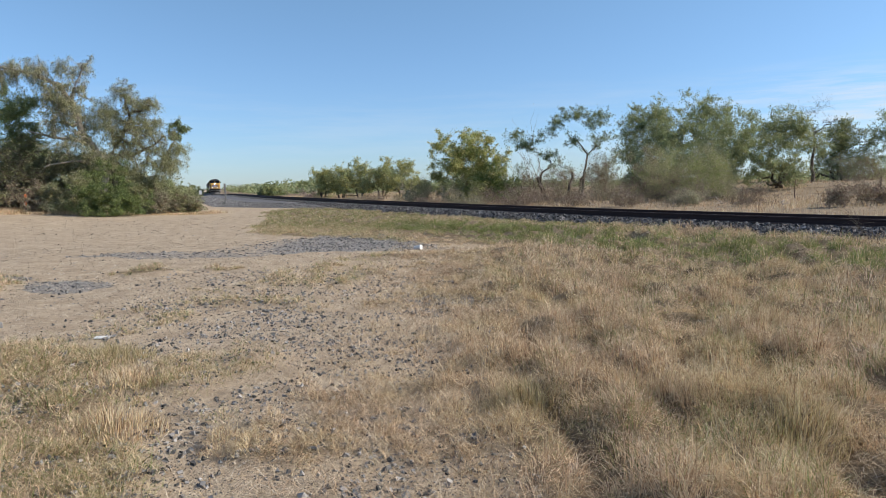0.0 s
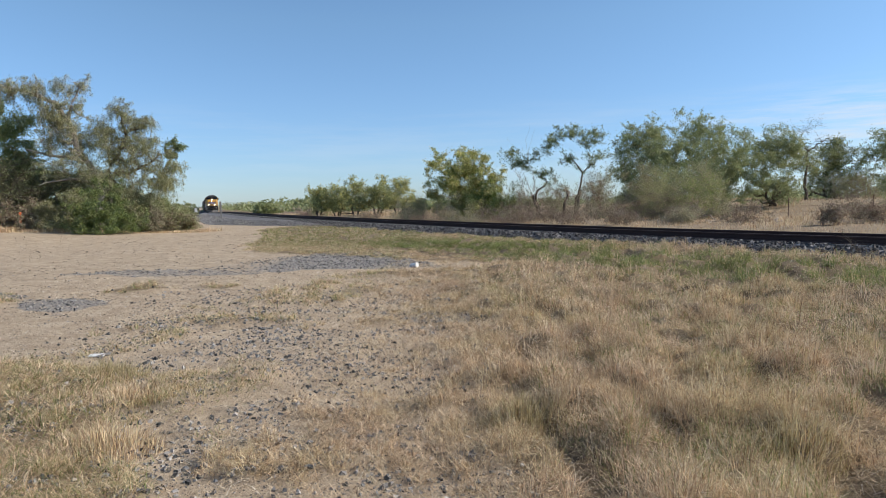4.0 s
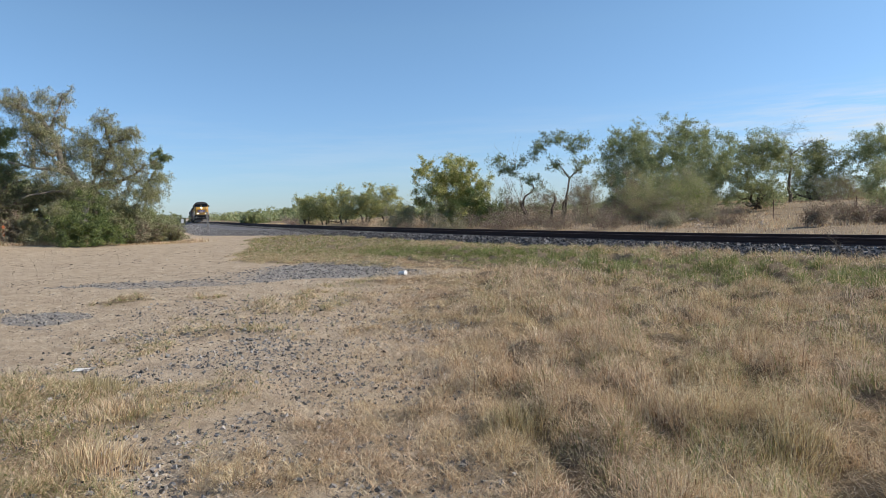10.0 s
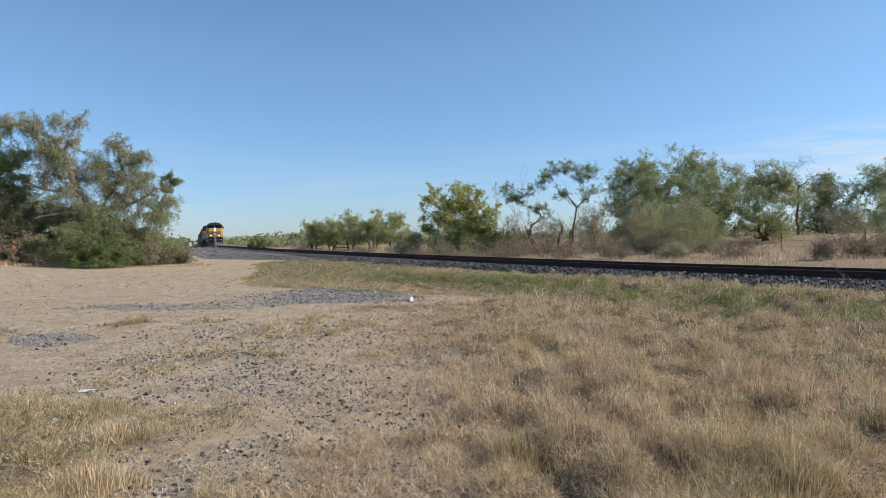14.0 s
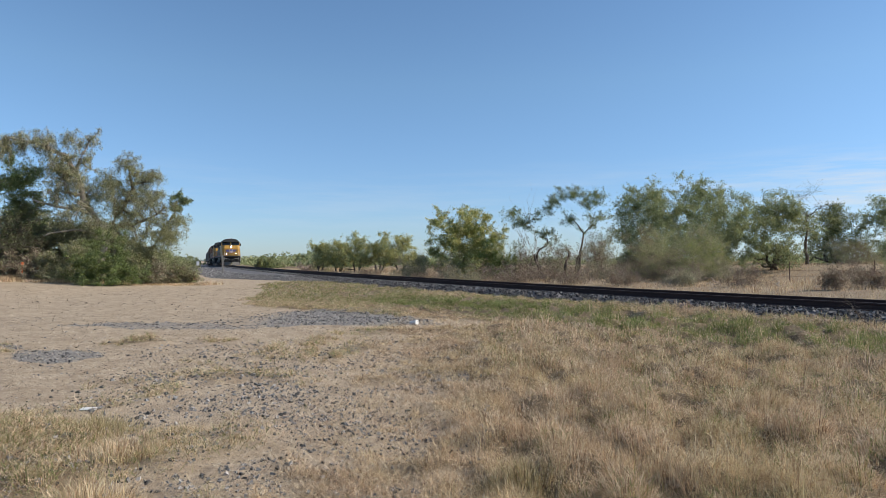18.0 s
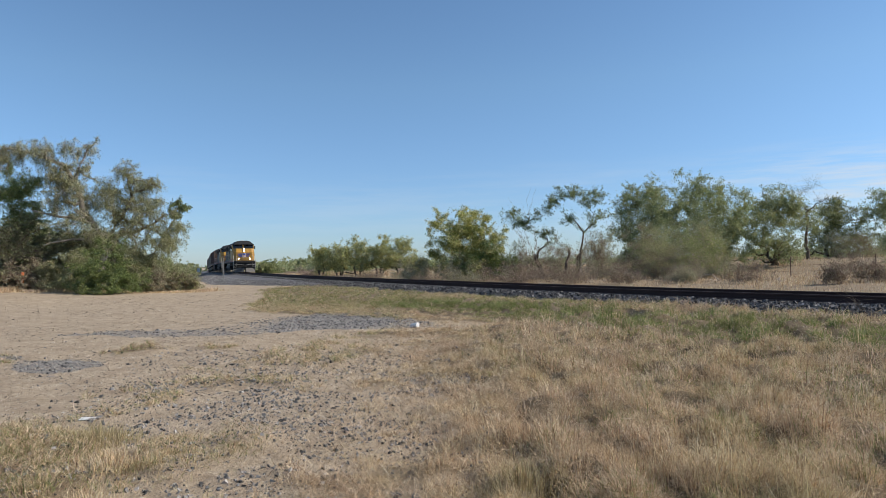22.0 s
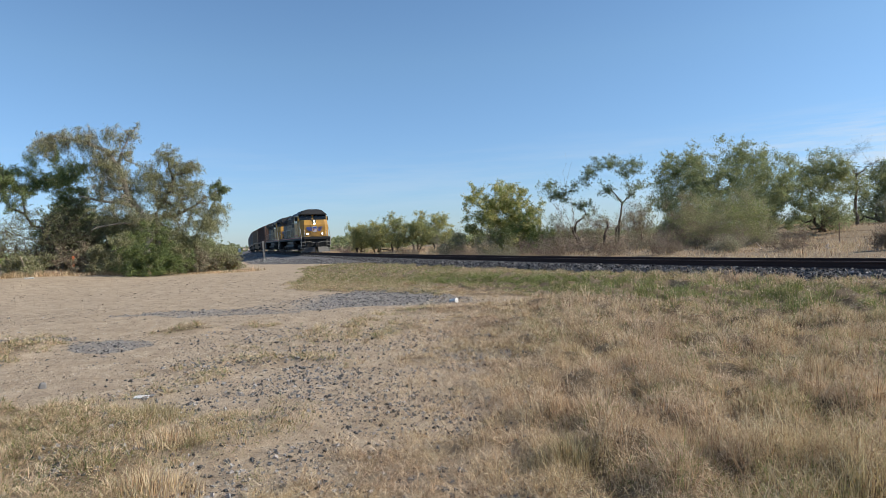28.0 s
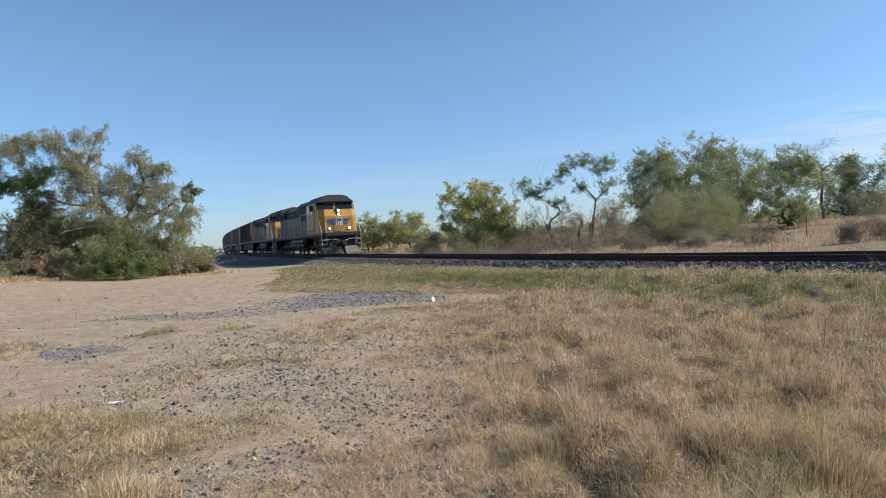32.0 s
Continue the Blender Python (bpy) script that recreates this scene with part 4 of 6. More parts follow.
def far_woods():
    """The low scrub woods that close the plain, as clumps of leaves."""
    rng = np.random.default_rng(9)
    n = 900
    a = np.radians(rng.uniform(-58, 62, n))
    r = rng.uniform(170, 420, n) + 60 * np.sin(a * 9)
    c = np.stack([r * np.sin(a), r * np.cos(a), np.zeros(n)], 1)
    keep = np.abs(off_track(c[:, 0], c[:, 1])) > 7
    c, r = c[keep], r[keep]
    n = len(c)
    wide = rng.uniform(2.5, 6.0, n)
    tall = rng.uniform(1.6, 3.6, n) * (0.7 + 0.6 * fnoise(c[:, 0], c[:, 1], 60, 71))
    per = 130
    q = rng.normal(0, 1, (n, per, 3))
    q /= np.linalg.norm(q, axis=2, keepdims=True)
    q *= rng.random((n, per, 1)) ** 0.35
    p = c[:, None] + q * np.stack([wide, wide, tall * 0.55], 1)[:, None] + np.stack([0 * tall, 0 * tall, tall * 0.5], 1)[:, None]
    p = p.reshape(-1, 3)
    for k, leaf in enumerate(("green", "olive")):
        tagged(new("distant_scrub", leaf_mesh("distant_scrub", rng, p[k::2], 0.65, LEAF[leaf])), "low dark green scrub woods along the horizon", "woods", kind="stuff")


far_woods()
# ---- grass, straw and stones ----
def blades(name, label, p, h, w, lean, turn, mat, category="grass", kind="stuff", group=""):
    """Bent blades on the ground points p: two quads' worth of triangles each."""
    n = len(p)
    lean = np.clip(lean, 0, 1.54)
    d = np.stack([np.cos(turn), np.sin(turn), np.zeros(n)], 1)
    a = turn + RNG.normal(0, 0.9, n) + math.pi / 2
    e = np.stack([np.cos(a), np.sin(a), np.zeros(n)], 1) * (w / 2)[:, None]
    up = np.array([[0, 0, 1.0]])
    c, s = np.cos(lean)[:, None], np.sin(lean)[:, None]
    mid = p + (up * c ** 0.7 + d * s * 0.55) * (h * 0.55)[:, None]
    tip = p + (up * c + d * s * 1.1) * h[:, None]
    tip[:, :2] += RNG.normal(0, 0.16, (n, 2)) * h[:, None]
    tip[:, 2] = np.maximum(tip[:, 2], p[:, 2] + 0.008)
    v = np.stack([p - e, p + e, mid - e * 0.75, mid + e * 0.75, tip], 1).reshape(-1, 3)
    k = (np.arange(n) * 5)[:, None]
    f = np.concatenate([k + [[0, 1, 3]], k + [[0, 3, 2]], k + [[2, 3, 4]]], 1).reshape(-1, 3)
    return tagged(new(name, mesh_of(name, v, f, mat)), label, category, group, kind)


def scatter_band(r0, r1, per_m2, half=44.0):
    area = math.radians(half) * (r1 * r1 - r0 * r0)
    n = int(area * per_m2)
    r = np.sqrt(RNG.uniform(r0 * r0, r1 * r1, n))
    a = np.radians(RNG.uniform(-half, half, n))
    return r * np.sin(a), r * np.cos(a)


def fuzz(name, label, p, d, h, w, mat):
    """Short curled leaf ends inside the tufts, one sliver each."""
    n = len(p)
    e = np.cross(d, RNG.normal(0, 1, (n, 3)))
    e *= (w / 2 / (np.linalg.norm(e, axis=1) + 1e-9))[:, None]
    v = np.stack([p - e, p + e, p + d * h[:, None]], 1).reshape(-1, 3)
    tagged(new(name, mesh_of(name, v, np.arange(3 * n).reshape(n, 3), mat)), label, "grass", "", "stuff")


def grow_grass():
    dry, green, curl_dry, curl_green = [], [], [], []

    def split(g, x, y):
        olive = 0.1 * ramp(fnoise(x, y, 1.2, 77), 0.42, 0.6) * ramp(x, 0.3, 2.0)
        return RNG.random(len(x)) < 0.75 * g + olive + 0.06 * ramp(y, 6, 14) * (x > 0) + 0.3 * ramp(y - 19 + 0.75 * np.clip(x, -8, 3), 0, 3) + 0.26 * (x < -1.6)

    def settle(is_green, two, *arrays):
        for m, out in ((~is_green, two[0]), (is_green, two[1])):
            out.append([q[m] for q in arrays])

    for r0, r1, cell, stalks, curls, wide in ((2.6, 5, 0.145, 34, 120, 0.0034), (5, 8, 0.165, 26, 84, 0.0046), (8, 12, 0.2, 20, 58, 0.0065), (12, 18, 0.26, 18, 42, 0.0095), (18, 28, 0.24, 14, 48, 0.0115), (28, 46, 0.38, 12, 30, 0.018), (46, 75, 1.2, 16, 8, 0.035)):
        x, y = scatter_band(r0, r1, 1.0 / cell ** 2)
        c, (dome, own), low = grass_cover(x, y), tussocks(x, y), 0.05 if r0 < 10 else 0.3
        keep = RNG.random(len(x)) < c * (low + (1 - low) * ramp(dome, 0.08, 0.3))
        X, Y, dome, own = x[keep], y[keep], dome[keep], own[keep]
        n = len(X)
        T = field_height(X, Y) * (0.3 + 0.5 * dome) * RNG.uniform(0.7, 1.3, n)
        W = (0.07 + 0.5 * T) * RNG.uniform(0.7, 1.3, n) * (1 + 0.012 * r0)
        G, LEAN, DIR = np.clip(green_cover(X, Y) + 0.22 * (np.abs(own - 0.5) < 0.14) * (X > 0.4), 0, 1), RNG.uniform(0, 0.5, n), RNG.normal(2.6, 1.4, n)
        for count, curly in ((stalks, False), (curls, True)):
            x, y, tall, girth, g, tilt, tiltdir = (np.repeat(q, count) for q in (X, Y, T, W, G, LEAN, DIR))
            n = len(x)
            a, rr = RNG.uniform(0, 2 * math.pi, n), np.sqrt(RNG.random(n))
            ca, sa = np.cos(a), np.sin(a)
            grn = split(g, x, y)
            if curly:
                px, py = x + ca * rr * girth, y + sa * rr * girth
                up = RNG.random(n) ** 0.7 * tall * (1 - 0.75 * rr ** 2)
                d = np.stack([ca * rr * 0.7, sa * rr * 0.7, np.full(n, 0.55)], 1) + RNG.normal(0, 0.6, (n, 3))
                d /= np.linalg.norm(d, axis=1, keepdims=True)
                p = np.stack([px, py, ground_z(px, py) + up], 1)
                h = RNG.uniform(0.03, 0.085, n) * (1 + 0.02 * r0) * (0.7 + 2.0 * tall)
                settle(grn, (curl_dry, curl_green), p, d, h, wide * RNG.uniform(0.5, 1.25, n))
            else:
                px, py = x + ca * rr * girth * 0.6, y + sa * rr * girth * 0.6
                out = 0.2 + 0.7 * rr + RNG.normal(0, 0.3, n)
                ex, ey = ca * out + np.cos(tiltdir) * tilt, sa * out + np.sin(tiltdir) * tilt
                p = np.stack([px, py, ground_z(px, py) - 0.008], 1)
                h = tall * RNG.uniform(0.6, 1.9, n) * (1.1 - 0.35 * rr)
                settle(grn, (dry, green), p, h, wide * RNG.uniform(0.6, 1.4, n), np.hypot(ex, ey), np.arctan2(ey, ex))
    # broken and matted straw between the tufts
    for r0, r1, per, wide in ((2.6, 5, 2000, 0.0032), (5, 8, 1200, 0.0042), (8, 12, 650, 0.006), (12, 18, 300, 0.009), (18, 28, 80, 0.014)):
        x, y = scatter_band(r0, r1, per)
        keep = RNG.random(len(x)) < np.maximum(grass_cover(x, y), 0.5 * ramp(x - right_edge(y), -1.6, -0.2)) * (1.0 - 0.7 * ramp(field_height(x, y), 0.12, 0.22)) * (y < 19 - 0.7 * x)
        x, y = x[keep], y[keep]
        n = len(x)
        p = np.stack([x, y, ground_z(x, y) + RNG.random(n) ** 2 * 0.05], 1)
        settle(split(0.5 * green_cover(x, y), x, y), (dry, green), p, RNG.uniform(0.06, 0.22, n), wide * RNG.uniform(0.7, 1.3, n), RNG.uniform(1.05, 1.5, n), RNG.uniform(0, 6.28, n))
    for out, curl, name, label, mat in ((dry, curl_dry, "dry_grass", "straw-coloured dry grass tufts with matted thatch", M_DRY), (green, curl_green, "green_grass", "strip of shorter green grass among the straw", M_GREEN)):
        blades(name, label, *(np.concatenate([o[k] for o in out]) for k in range(5)), mat)
        fuzz(name, label, *(np.concatenate([o[k] for o in curl]) for k in range(4)), mat)


def clump(name, label, x, y, wide, tall, count, mat, group, blade=0.0045, lean=0.45):
    a, r = RNG.uniform(0, 2 * math.pi, count), RNG.random(count) ** 0.6 * wide
    px, py = x + np.cos(a) * r, y + np.sin(a) * r * 0.8
    p = np.stack([px, py, ground_z(px, py) - 0.01], 1)
    h = tall * RNG.uniform(0.4, 1.1, count) * (1.1 - 0.5 * r / wide)
    blades(name, label, p, h, blade * RNG.uniform(0.7, 1.3, count), np.abs(RNG.normal(lean, 0.4, count)) * (0.5 + r / wide), a + RNG.normal(0, 0.9, count), mat, "grass clump", "", group)


def grow_clumps():
    """The larger clumps that stand out of the field, straw-coloured and olive, and dark dead ones."""
    rng = np.random.default_rng(23)
    for x, y, wide, tall in [(0.76, 5.5, 0.4, 0.3), (1.3, 4.5, 0.35, 0.28), (0.45, 4.4, 0.3, 0.26), (2.0, 5.6, 0.35, 0.24), (1.5, 7.2, 0.4, 0.24), (2.9, 6.6, 0.4, 0.26), (2.6, 4.6, 0.35, 0.26), (3.4, 8.3, 0.45, 0.26), (0.9, 8.2, 0.35, 0.2), (4.6, 9.0, 0.45, 0.24), (-2.7, 5.2, 0.4, 0.2), (-3.3, 6.0, 0.4, 0.2), (-2.3, 4.1, 0.35, 0.2), (2.2, 9.6, 0.45, 0.22), (5.4, 10.8, 0.5, 0.24), (1.9, 3.7, 0.3, 0.26)]:
        clump("grass_clump", "tall clump of straw and olive dry grass", x, y, wide, tall * rng.uniform(0.9, 1.15), int(900 * wide / 0.4), M_DRY if rng.random() < 0.8 else M_OLIVE, "tall grass clumps")
    # dead weeds whose dark colour also stands in for shaded spots between tufts
    for x, y, wide in [(3.7, 10.4, 0.55), (4.4, 10.2, 0.4), (4.1, 10.5, 0.5), (6.3, 9.6, 0.5), (6.0, 12.4, 0.45), (2.5, 5.55, 0.2), (5.3, 9.2, 0.45), (3.3, 6.9, 0.2), (3.1, 12.0, 0.4), (1.2, 9.6, 0.3)]:
        clump("dead_weed_clump", "low dark brown clump of dead weeds", x, y, wide, 0.12, int(800 * wide / 0.4), M_DEADWEED, "dead weed clumps", 0.006, 0.9)


M_OLIVE = island("olive_grass_blade", (0.0, (0.22, 0.18, 0.08)), (0.4, (0.46, 0.37, 0.185)), (0.75, (0.66, 0.54, 0.31)), (1.0, (0.8, 0.68, 0.42)), through=0.4)
M_DEADWEED = island("dead_weed_blade", (0.0, (0.05, 0.035, 0.025)), (0.5, (0.11, 0.075, 0.05)), (1.0, (0.26, 0.19, 0.12)), through=0.1)


def grow_far_grass():
    """Dry grass along the far side of the track and at the foot of the scrub."""
    n = 170000
    y = 12 + 95 * RNG.random(n) ** 1.3
    d = -(2.7 + 46 * RNG.random(n) ** 1.3)
    x = track_x(y) - d * 1.15
    keep = RNG.random(n) < (0.4 + 0.6 * ramp(fnoise(x, y, 2.5, 41), 0.38, 0.56)) * (0.15 + 0.85 * ramp(-d, 4, 8)) * (np.abs(np.arctan2(x, y)) < 0.8)
    x, y, d = x[keep], y[keep], d[keep]
    n2 = 36000
    s = RNG.random(n2)
    bx = -32 + 15.5 * s + RNG.normal(0, 0.6, n2)
    by = 33.2 + 9.0 * s ** 0.8 + RNG.normal(0, 0.9, n2)
    x, y, d = np.concatenate([x, bx]), np.concatenate([y, by]), np.concatenate([d, np.full(n2, -6.0)])
    r = np.hypot(x, y)
    n = len(x)
    h = (0.12 + 0.3 * ramp(fnoise(x, y, 3.0, 43), 0.35, 0.7)) * RNG.uniform(0.5, 1.2, n) * np.where(d > -4.5, 0.5, 1.0)
    p = np.stack([x, y, ground_z(x, y) - 0.01], 1)
    blades("dry_grass", "tall dry straw grass along the scrub", p, h, 0.0005 * r * RNG.uniform(0.7, 1.3, n), np.abs(RNG.normal(0.6, 0.4, n)), RNG.uniform(0, 6.28, n), M_DRY)


CUBE = np.array([(x, y, z) for x in (-1, 1) for y in (-1, 1) for z in (-1, 1)], float)
CUBE_F = np.array([(0, 1, 3, 2), (4, 6, 7, 5), (0, 4, 5, 1), (2, 3, 7, 6), (0, 2, 6, 4), (1, 5, 7, 3)])


def stones(name, label, p, size, mat, category="gravel"):
    """Broken angular stones, each a jittered block turned at random."""
    n = len(p)
    v = CUBE[None] * RNG.uniform(0.35, 1.0, (n, 1, 3)) + RNG.normal(0, 0.28, (n, 8, 3))
    q = RNG.normal(0, 1, (n, 4))
    q /= np.linalg.norm(q, axis=1, keepdims=True)
    w, x, y, z = q.T
    R = np.stack([1 - 2 * (y * y + z * z), 2 * (x * y - z * w), 2 * (x * z + y * w), 2 * (x * y + z * w), 1 - 2 * (x * x + z * z), 2 * (y * z - x * w), 2 * (x * z - y * w), 2 * (y * z + x * w), 1 - 2 * (x * x + y * y)], 1).reshape(n, 3, 3)
    v = np.einsum("nij,nkj->nki", R, v) * (size / 2)[:, None, None] + p[:, None]
    f = CUBE_F[None] + (np.arange(n) * 8)[:, None, None]
    return tagged(new(name, mesh_of(name, v.reshape(-1, 3), f.reshape(-1, 4), mat)), label, category, kind="stuff")


def lay_stones():
    P, S = [], []
    for r0, r1, per, lo, hi in ((2.6, 6, 800, 0.006, 0.031), (6, 10, 480, 0.008, 0.034), (10, 16, 190, 0.014, 0.038), (16, 24, 120, 0.02, 0.045)):
        x, y = scatter_band(r0, r1, per)
        g = gravel_cover(x, y)
        aisle = ramp(x + 3.2 + 0.2 * (y - 3.5), -1.2, 0.6) * ramp(0.35 - x, -0.3, 0.6) * ramp(14 - y, 0, 4)
        lump = np.maximum(ramp(fnoise(x, y, 0.8, 51), 0.42, 0.66), 0.8 * ramp(fnoise(x, y, 0.3, 53), 0.5, 0.68))
        keep = RNG.random(len(x)) < np.maximum(g, aisle * (0.08 + 0.95 * lump) + 0.02 * ramp(20 - y, 0, 8) * (x < 0))
        x, y = x[keep], y[keep]
        s = lo + (hi - lo) * RNG.random(len(x)) ** 4.5
        P.append(np.stack([x, y, ground_z(x, y) + s * 0.1], 1))
        S.append(s * 1.35)
    stones("gravel", "scattered dark grey crushed stones on sandy dirt", np.concatenate(P), np.concatenate(S), M_STONE)
    P, S = [], []
    for y0, y1, n, lo, hi in ((6, 30, 12000, 0.035, 0.075), (30, 62, 11000, 0.045, 0.08), (62, 150, 6000, 0.08, 0.12)):
        y = RNG.uniform(y0, y1, n)
        o = RNG.uniform(1.15, 3.0, n)
        dx = track_x(y + 0.5) - track_x(y - 0.5)
        ln = np.sqrt(1 + dx * dx)
        z = np.interp(o, [1.1, 1.4, 1.75, 2.5, 3.1], [-0.2, -0.2, -0.24, -0.52, -0.85]) + track_z(y)
        o = o * np.where(o > 1.8, bed_spread(y), 1.0)
        P.append(np.stack([track_x(y) - o / ln, y + o * dx / ln, z + RNG.uniform(-0.02, 0.03, n)], 1))
        S.append(RNG.uniform(lo, hi, n) * 1.2)
    P, S = np.concatenate(P), np.concatenate(S)
    apron = (P[:, 1] > 42) & (off_track(P[:, 0], P[:, 1]) > 2.2)
    stones("ballast", "dark grey crushed stone ballast on the track's shoulder", P[~apron], S[~apron], M_BALLAST, "ballast")
    stones("gravel_apron", "wide apron of paler grey gravel below the track", P[apron], S[apron], M_APRON, "gravel")


def lay_straw():
    x, y = scatter_band(2.6, 17, 520)
    keep = RNG.random(len(x)) < np.where(x < 3.2 - 0.1 * y, 0.85, 0.35) * (0.2 + 0.8 * ramp(x, -2.6, -0.8)) * (0.25 + 0.75 * ramp(fnoise(x, y, 0.7, 61), 0.35, 0.6))
    x, y = x[keep], y[keep]
    n = len(x)
    p = np.stack([x, y, ground_z(x, y) + 0.006], 1)
    blades("straw_litter", "loose broken straw lying on the dirt", p, RNG.uniform(0.05, 0.24, n), 0.0005 * np.hypot(x, y) + 0.001, RNG.uniform(1.35, 1.53, n), RNG.uniform(0, 6.28, n), M_STRAW, "straw")


def lay_grit():
    """Fine pebbles and crumbs of earth, four-sided."""
    P, S = [], []
    for r0, r1, per, size in ((2.6, 5, 1300, 0.008), (5, 8, 650, 0.01), (8, 13, 280, 0.013), (13, 22, 90, 0.019), (22, 40, 14, 0.03)):
        x, y = scatter_band(r0, r1, per)
        keep = RNG.random(len(x)) < ramp(0.6 - x, -0.8, 0.6) * (0.3 + 0.7 * ramp(fnoise(x, y, 1.0, 65), 0.35, 0.65)) * ramp(-off_track(x, y), -2.0, -3.5)
        x, y = x[keep], y[keep]
        s = size * RNG.uniform(0.5, 1.5, len(x))
        P.append(np.stack([x, y, ground_z(x, y) + s * 0.15], 1))
        S.append(s)
    p, s = np.concatenate(P), np.concatenate(S)
    n = len(p)
    v = p[:, None] + RNG.normal(0, 0.55, (n, 4, 3)) * s[:, None, None] * np.array([1, 1, 0.7])
    f = np.array([(0, 1, 2), (0, 2, 3), (0, 3, 1), (1, 3, 2)])[None] + (np.arange(n) * 4)[:, None, None]
    tagged(new("grit", mesh_of("grit", v.reshape(-1, 3), f.reshape(-1, 3), M_GRIT)), "fine pebbles and crumbs on the sandy dirt", "gravel", kind="stuff")


M_GRIT = island("grit", (0.0, (0.09, 0.08, 0.072)), (0.45, (0.17, 0.14, 0.115)), (0.65, (0.42, 0.33, 0.24)), (0.9, (0.6, 0.5, 0.38)), (1.0, (0.7, 0.63, 0.54)), rough=0.9)
lay_grit()
grow_grass()
grow_clumps()
grow_far_grass()
lay_stones()
lay_straw()

# ---- ties ----
tie_mesh = Build().box(-0.115, 0.115, -1.3, 1.3, -0.36, -0.17, 0.012).mesh("tie", M_TIE)
s_first = float(np.interp(6.0, TY, TS))
for k in range(230):
    x, y, a = track_at(s_first + 0.53 * k)
    part("tie", tie_mesh, None, track, m=pose(x + RNG.normal(0, 0.01), y, float(track_z(y)) + RNG.normal(0, 0.004), 0, 0, math.degrees(a) + RNG.normal(0, 0.5)))

# ---- small things ----
M_STEEL = worn("rusty_post", (0.2, 0.13, 0.1), (0.1, 0.06, 0.045), 0.8, 0.2, scale=4)
M_WHITE = worn("white_plastic", (0.8, 0.8, 0.78), (0.5, 0.47, 0.42), 0.4, scale=8, grime=0.3)
M_GREYPOST = worn("weathered_grey_post", (0.26, 0.245, 0.225), (0.14, 0.13, 0.115), 0.85, scale=5)
M_ORANGE = worn("orange_marker", (0.8, 0.2, 0.06), (0.5, 0.15, 0.06), 0.6, scale=6)
M_WOOD = worn("pale_wood", (0.5, 0.4, 0.29), (0.3, 0.24, 0.18), 0.85, scale=6)
M_DEAD = worn("bleached_wood", (0.45, 0.38, 0.31), (0.25, 0.2, 0.17), 0.9, scale=4)


def gz(x, y):
    return float(ground_z(np.array([x]), np.array([y]))[0])


fence = thing("wire_fence", "barbed wire fence on rusty steel posts beyond the track", "fence")
POSTS = [(33.5, 38.0), (27.0, 43.2), (22.3, 44.7), (18.6, 46.4), (14.8, 46.6), (10.4, 48.0), (5.4, 48.6), (0.6, 56.0)]
for x, y in POSTS:
    z = gz(x, y)
    post = Build().box(-0.03, 0.03, -0.006, 0.006, -0.3, 1.32).box(-0.006, 0.006, 0.0, 0.04, -0.3, 1.32)
    part("post", post, M_STEEL, fence, m=pose(x, y, z, RNG.normal(0, 1.5), RNG.normal(0, 1.5), RNG.uniform(0, 360)))
for h in (0.35, 0.75, 1.15):
    V, F = tubes([[(x, y, gz(x, y) + h) for x, y in POSTS]], [[0.006] * len(POSTS)], 4)
    part("wire", mesh_of("wire", V, F, M_STEEL), None, fence)

marker = thing("marker_post", "weathered grey marker post beside the track", "post", pose(-23.4, 65.0, gz(-23.4, 65.0), 0, -2, 20))
part("shaft", Build().box(-0.075, 0.075, -0.05, 0.05, -0.3, 1.95, 0.012), M_GREYPOST, marker)
part("plate", Build().box(-0.1, 0.1, -0.075, -0.055, 1.45, 2.1, 0.008), M_GREYPOST, marker, "pale metal plate")
board = thing("track_sign", "small white sign on a short post by the road", "sign", pose(-40.5, 101.5, gz(-40.5, 101.5), 0, 0, 20))
part("post", Build().box(-0.05, 0.05, -0.05, 0.05, -0.3, 1.3), M_GREYPOST, board)
part("panel", Build().box(-0.2, 0.2, -0.08, -0.055, 0.75, 1.4, 0.01), M_WHITE, board, "white sign panel")
stake = thing("survey_stake", "orange painted survey stake in the grass", "stake", pose(-25.2, 37.4, gz(-25.2, 37.4), 3, 2, 30))
part("shaft", Build().box(-0.03, 0.03, -0.025, 0.025, -0.2, 0.95, 0.006), M_WOOD, stake)
part("ribbon", Build().box(-0.06, 0.06, -0.05, 0.05, 0.45, 1.1, 0.02), M_ORANGE, stake, "faded orange ribbon")
stake2 = thing("wooden_stake", "leaning pale wooden stake in the grass", "stake", pose(-27.0, 36.0, gz(-27, 36), 4, -16, 10))
part("shaft", Build().box(-0.03, 0.03, -0.03, 0.03, -0.2, 1.25, 0.006), M_WOOD, stake2)

cup = thing("paper_cup", "crushed white paper cup lying on the gravel", "cup", pose(-1.1, 16.35, gz(-1.1, 16.35) + 0.05, 84, 8, 60))
part("wall", Build().cyl((0, 0, -0.09), (0, 0, 0.09), 0.045, 0.065, 14), M_WHITE, cup)
part("rim", Build().cyl((0, 0, 0.088), (0, 0, 0.1), 0.071, 0.071, 14), M_WHITE, cup)
part("base", Build().cyl((0, 0, -0.1), (0, 0, -0.088), 0.047, 0.047, 14), M_WHITE, cup)
bag = thing("flattened_carton", "flattened pale carton lying on the dirt", "litter", pose(-3.85, 6.82, gz(-3.85, 6.82) + 0.012, 3, 2, 15))
part("panel", Build().box(-0.1, 0.06, -0.05, 0.05, -0.004, 0.004, 0.002), M_WHITE, bag)
part("flap", Build().box(0.06, 0.11, -0.045, 0.05, -0.003, 0.005, 0.002, pose(0, 0, 0, 0, -6, 0)), M_GREYPOST, bag)
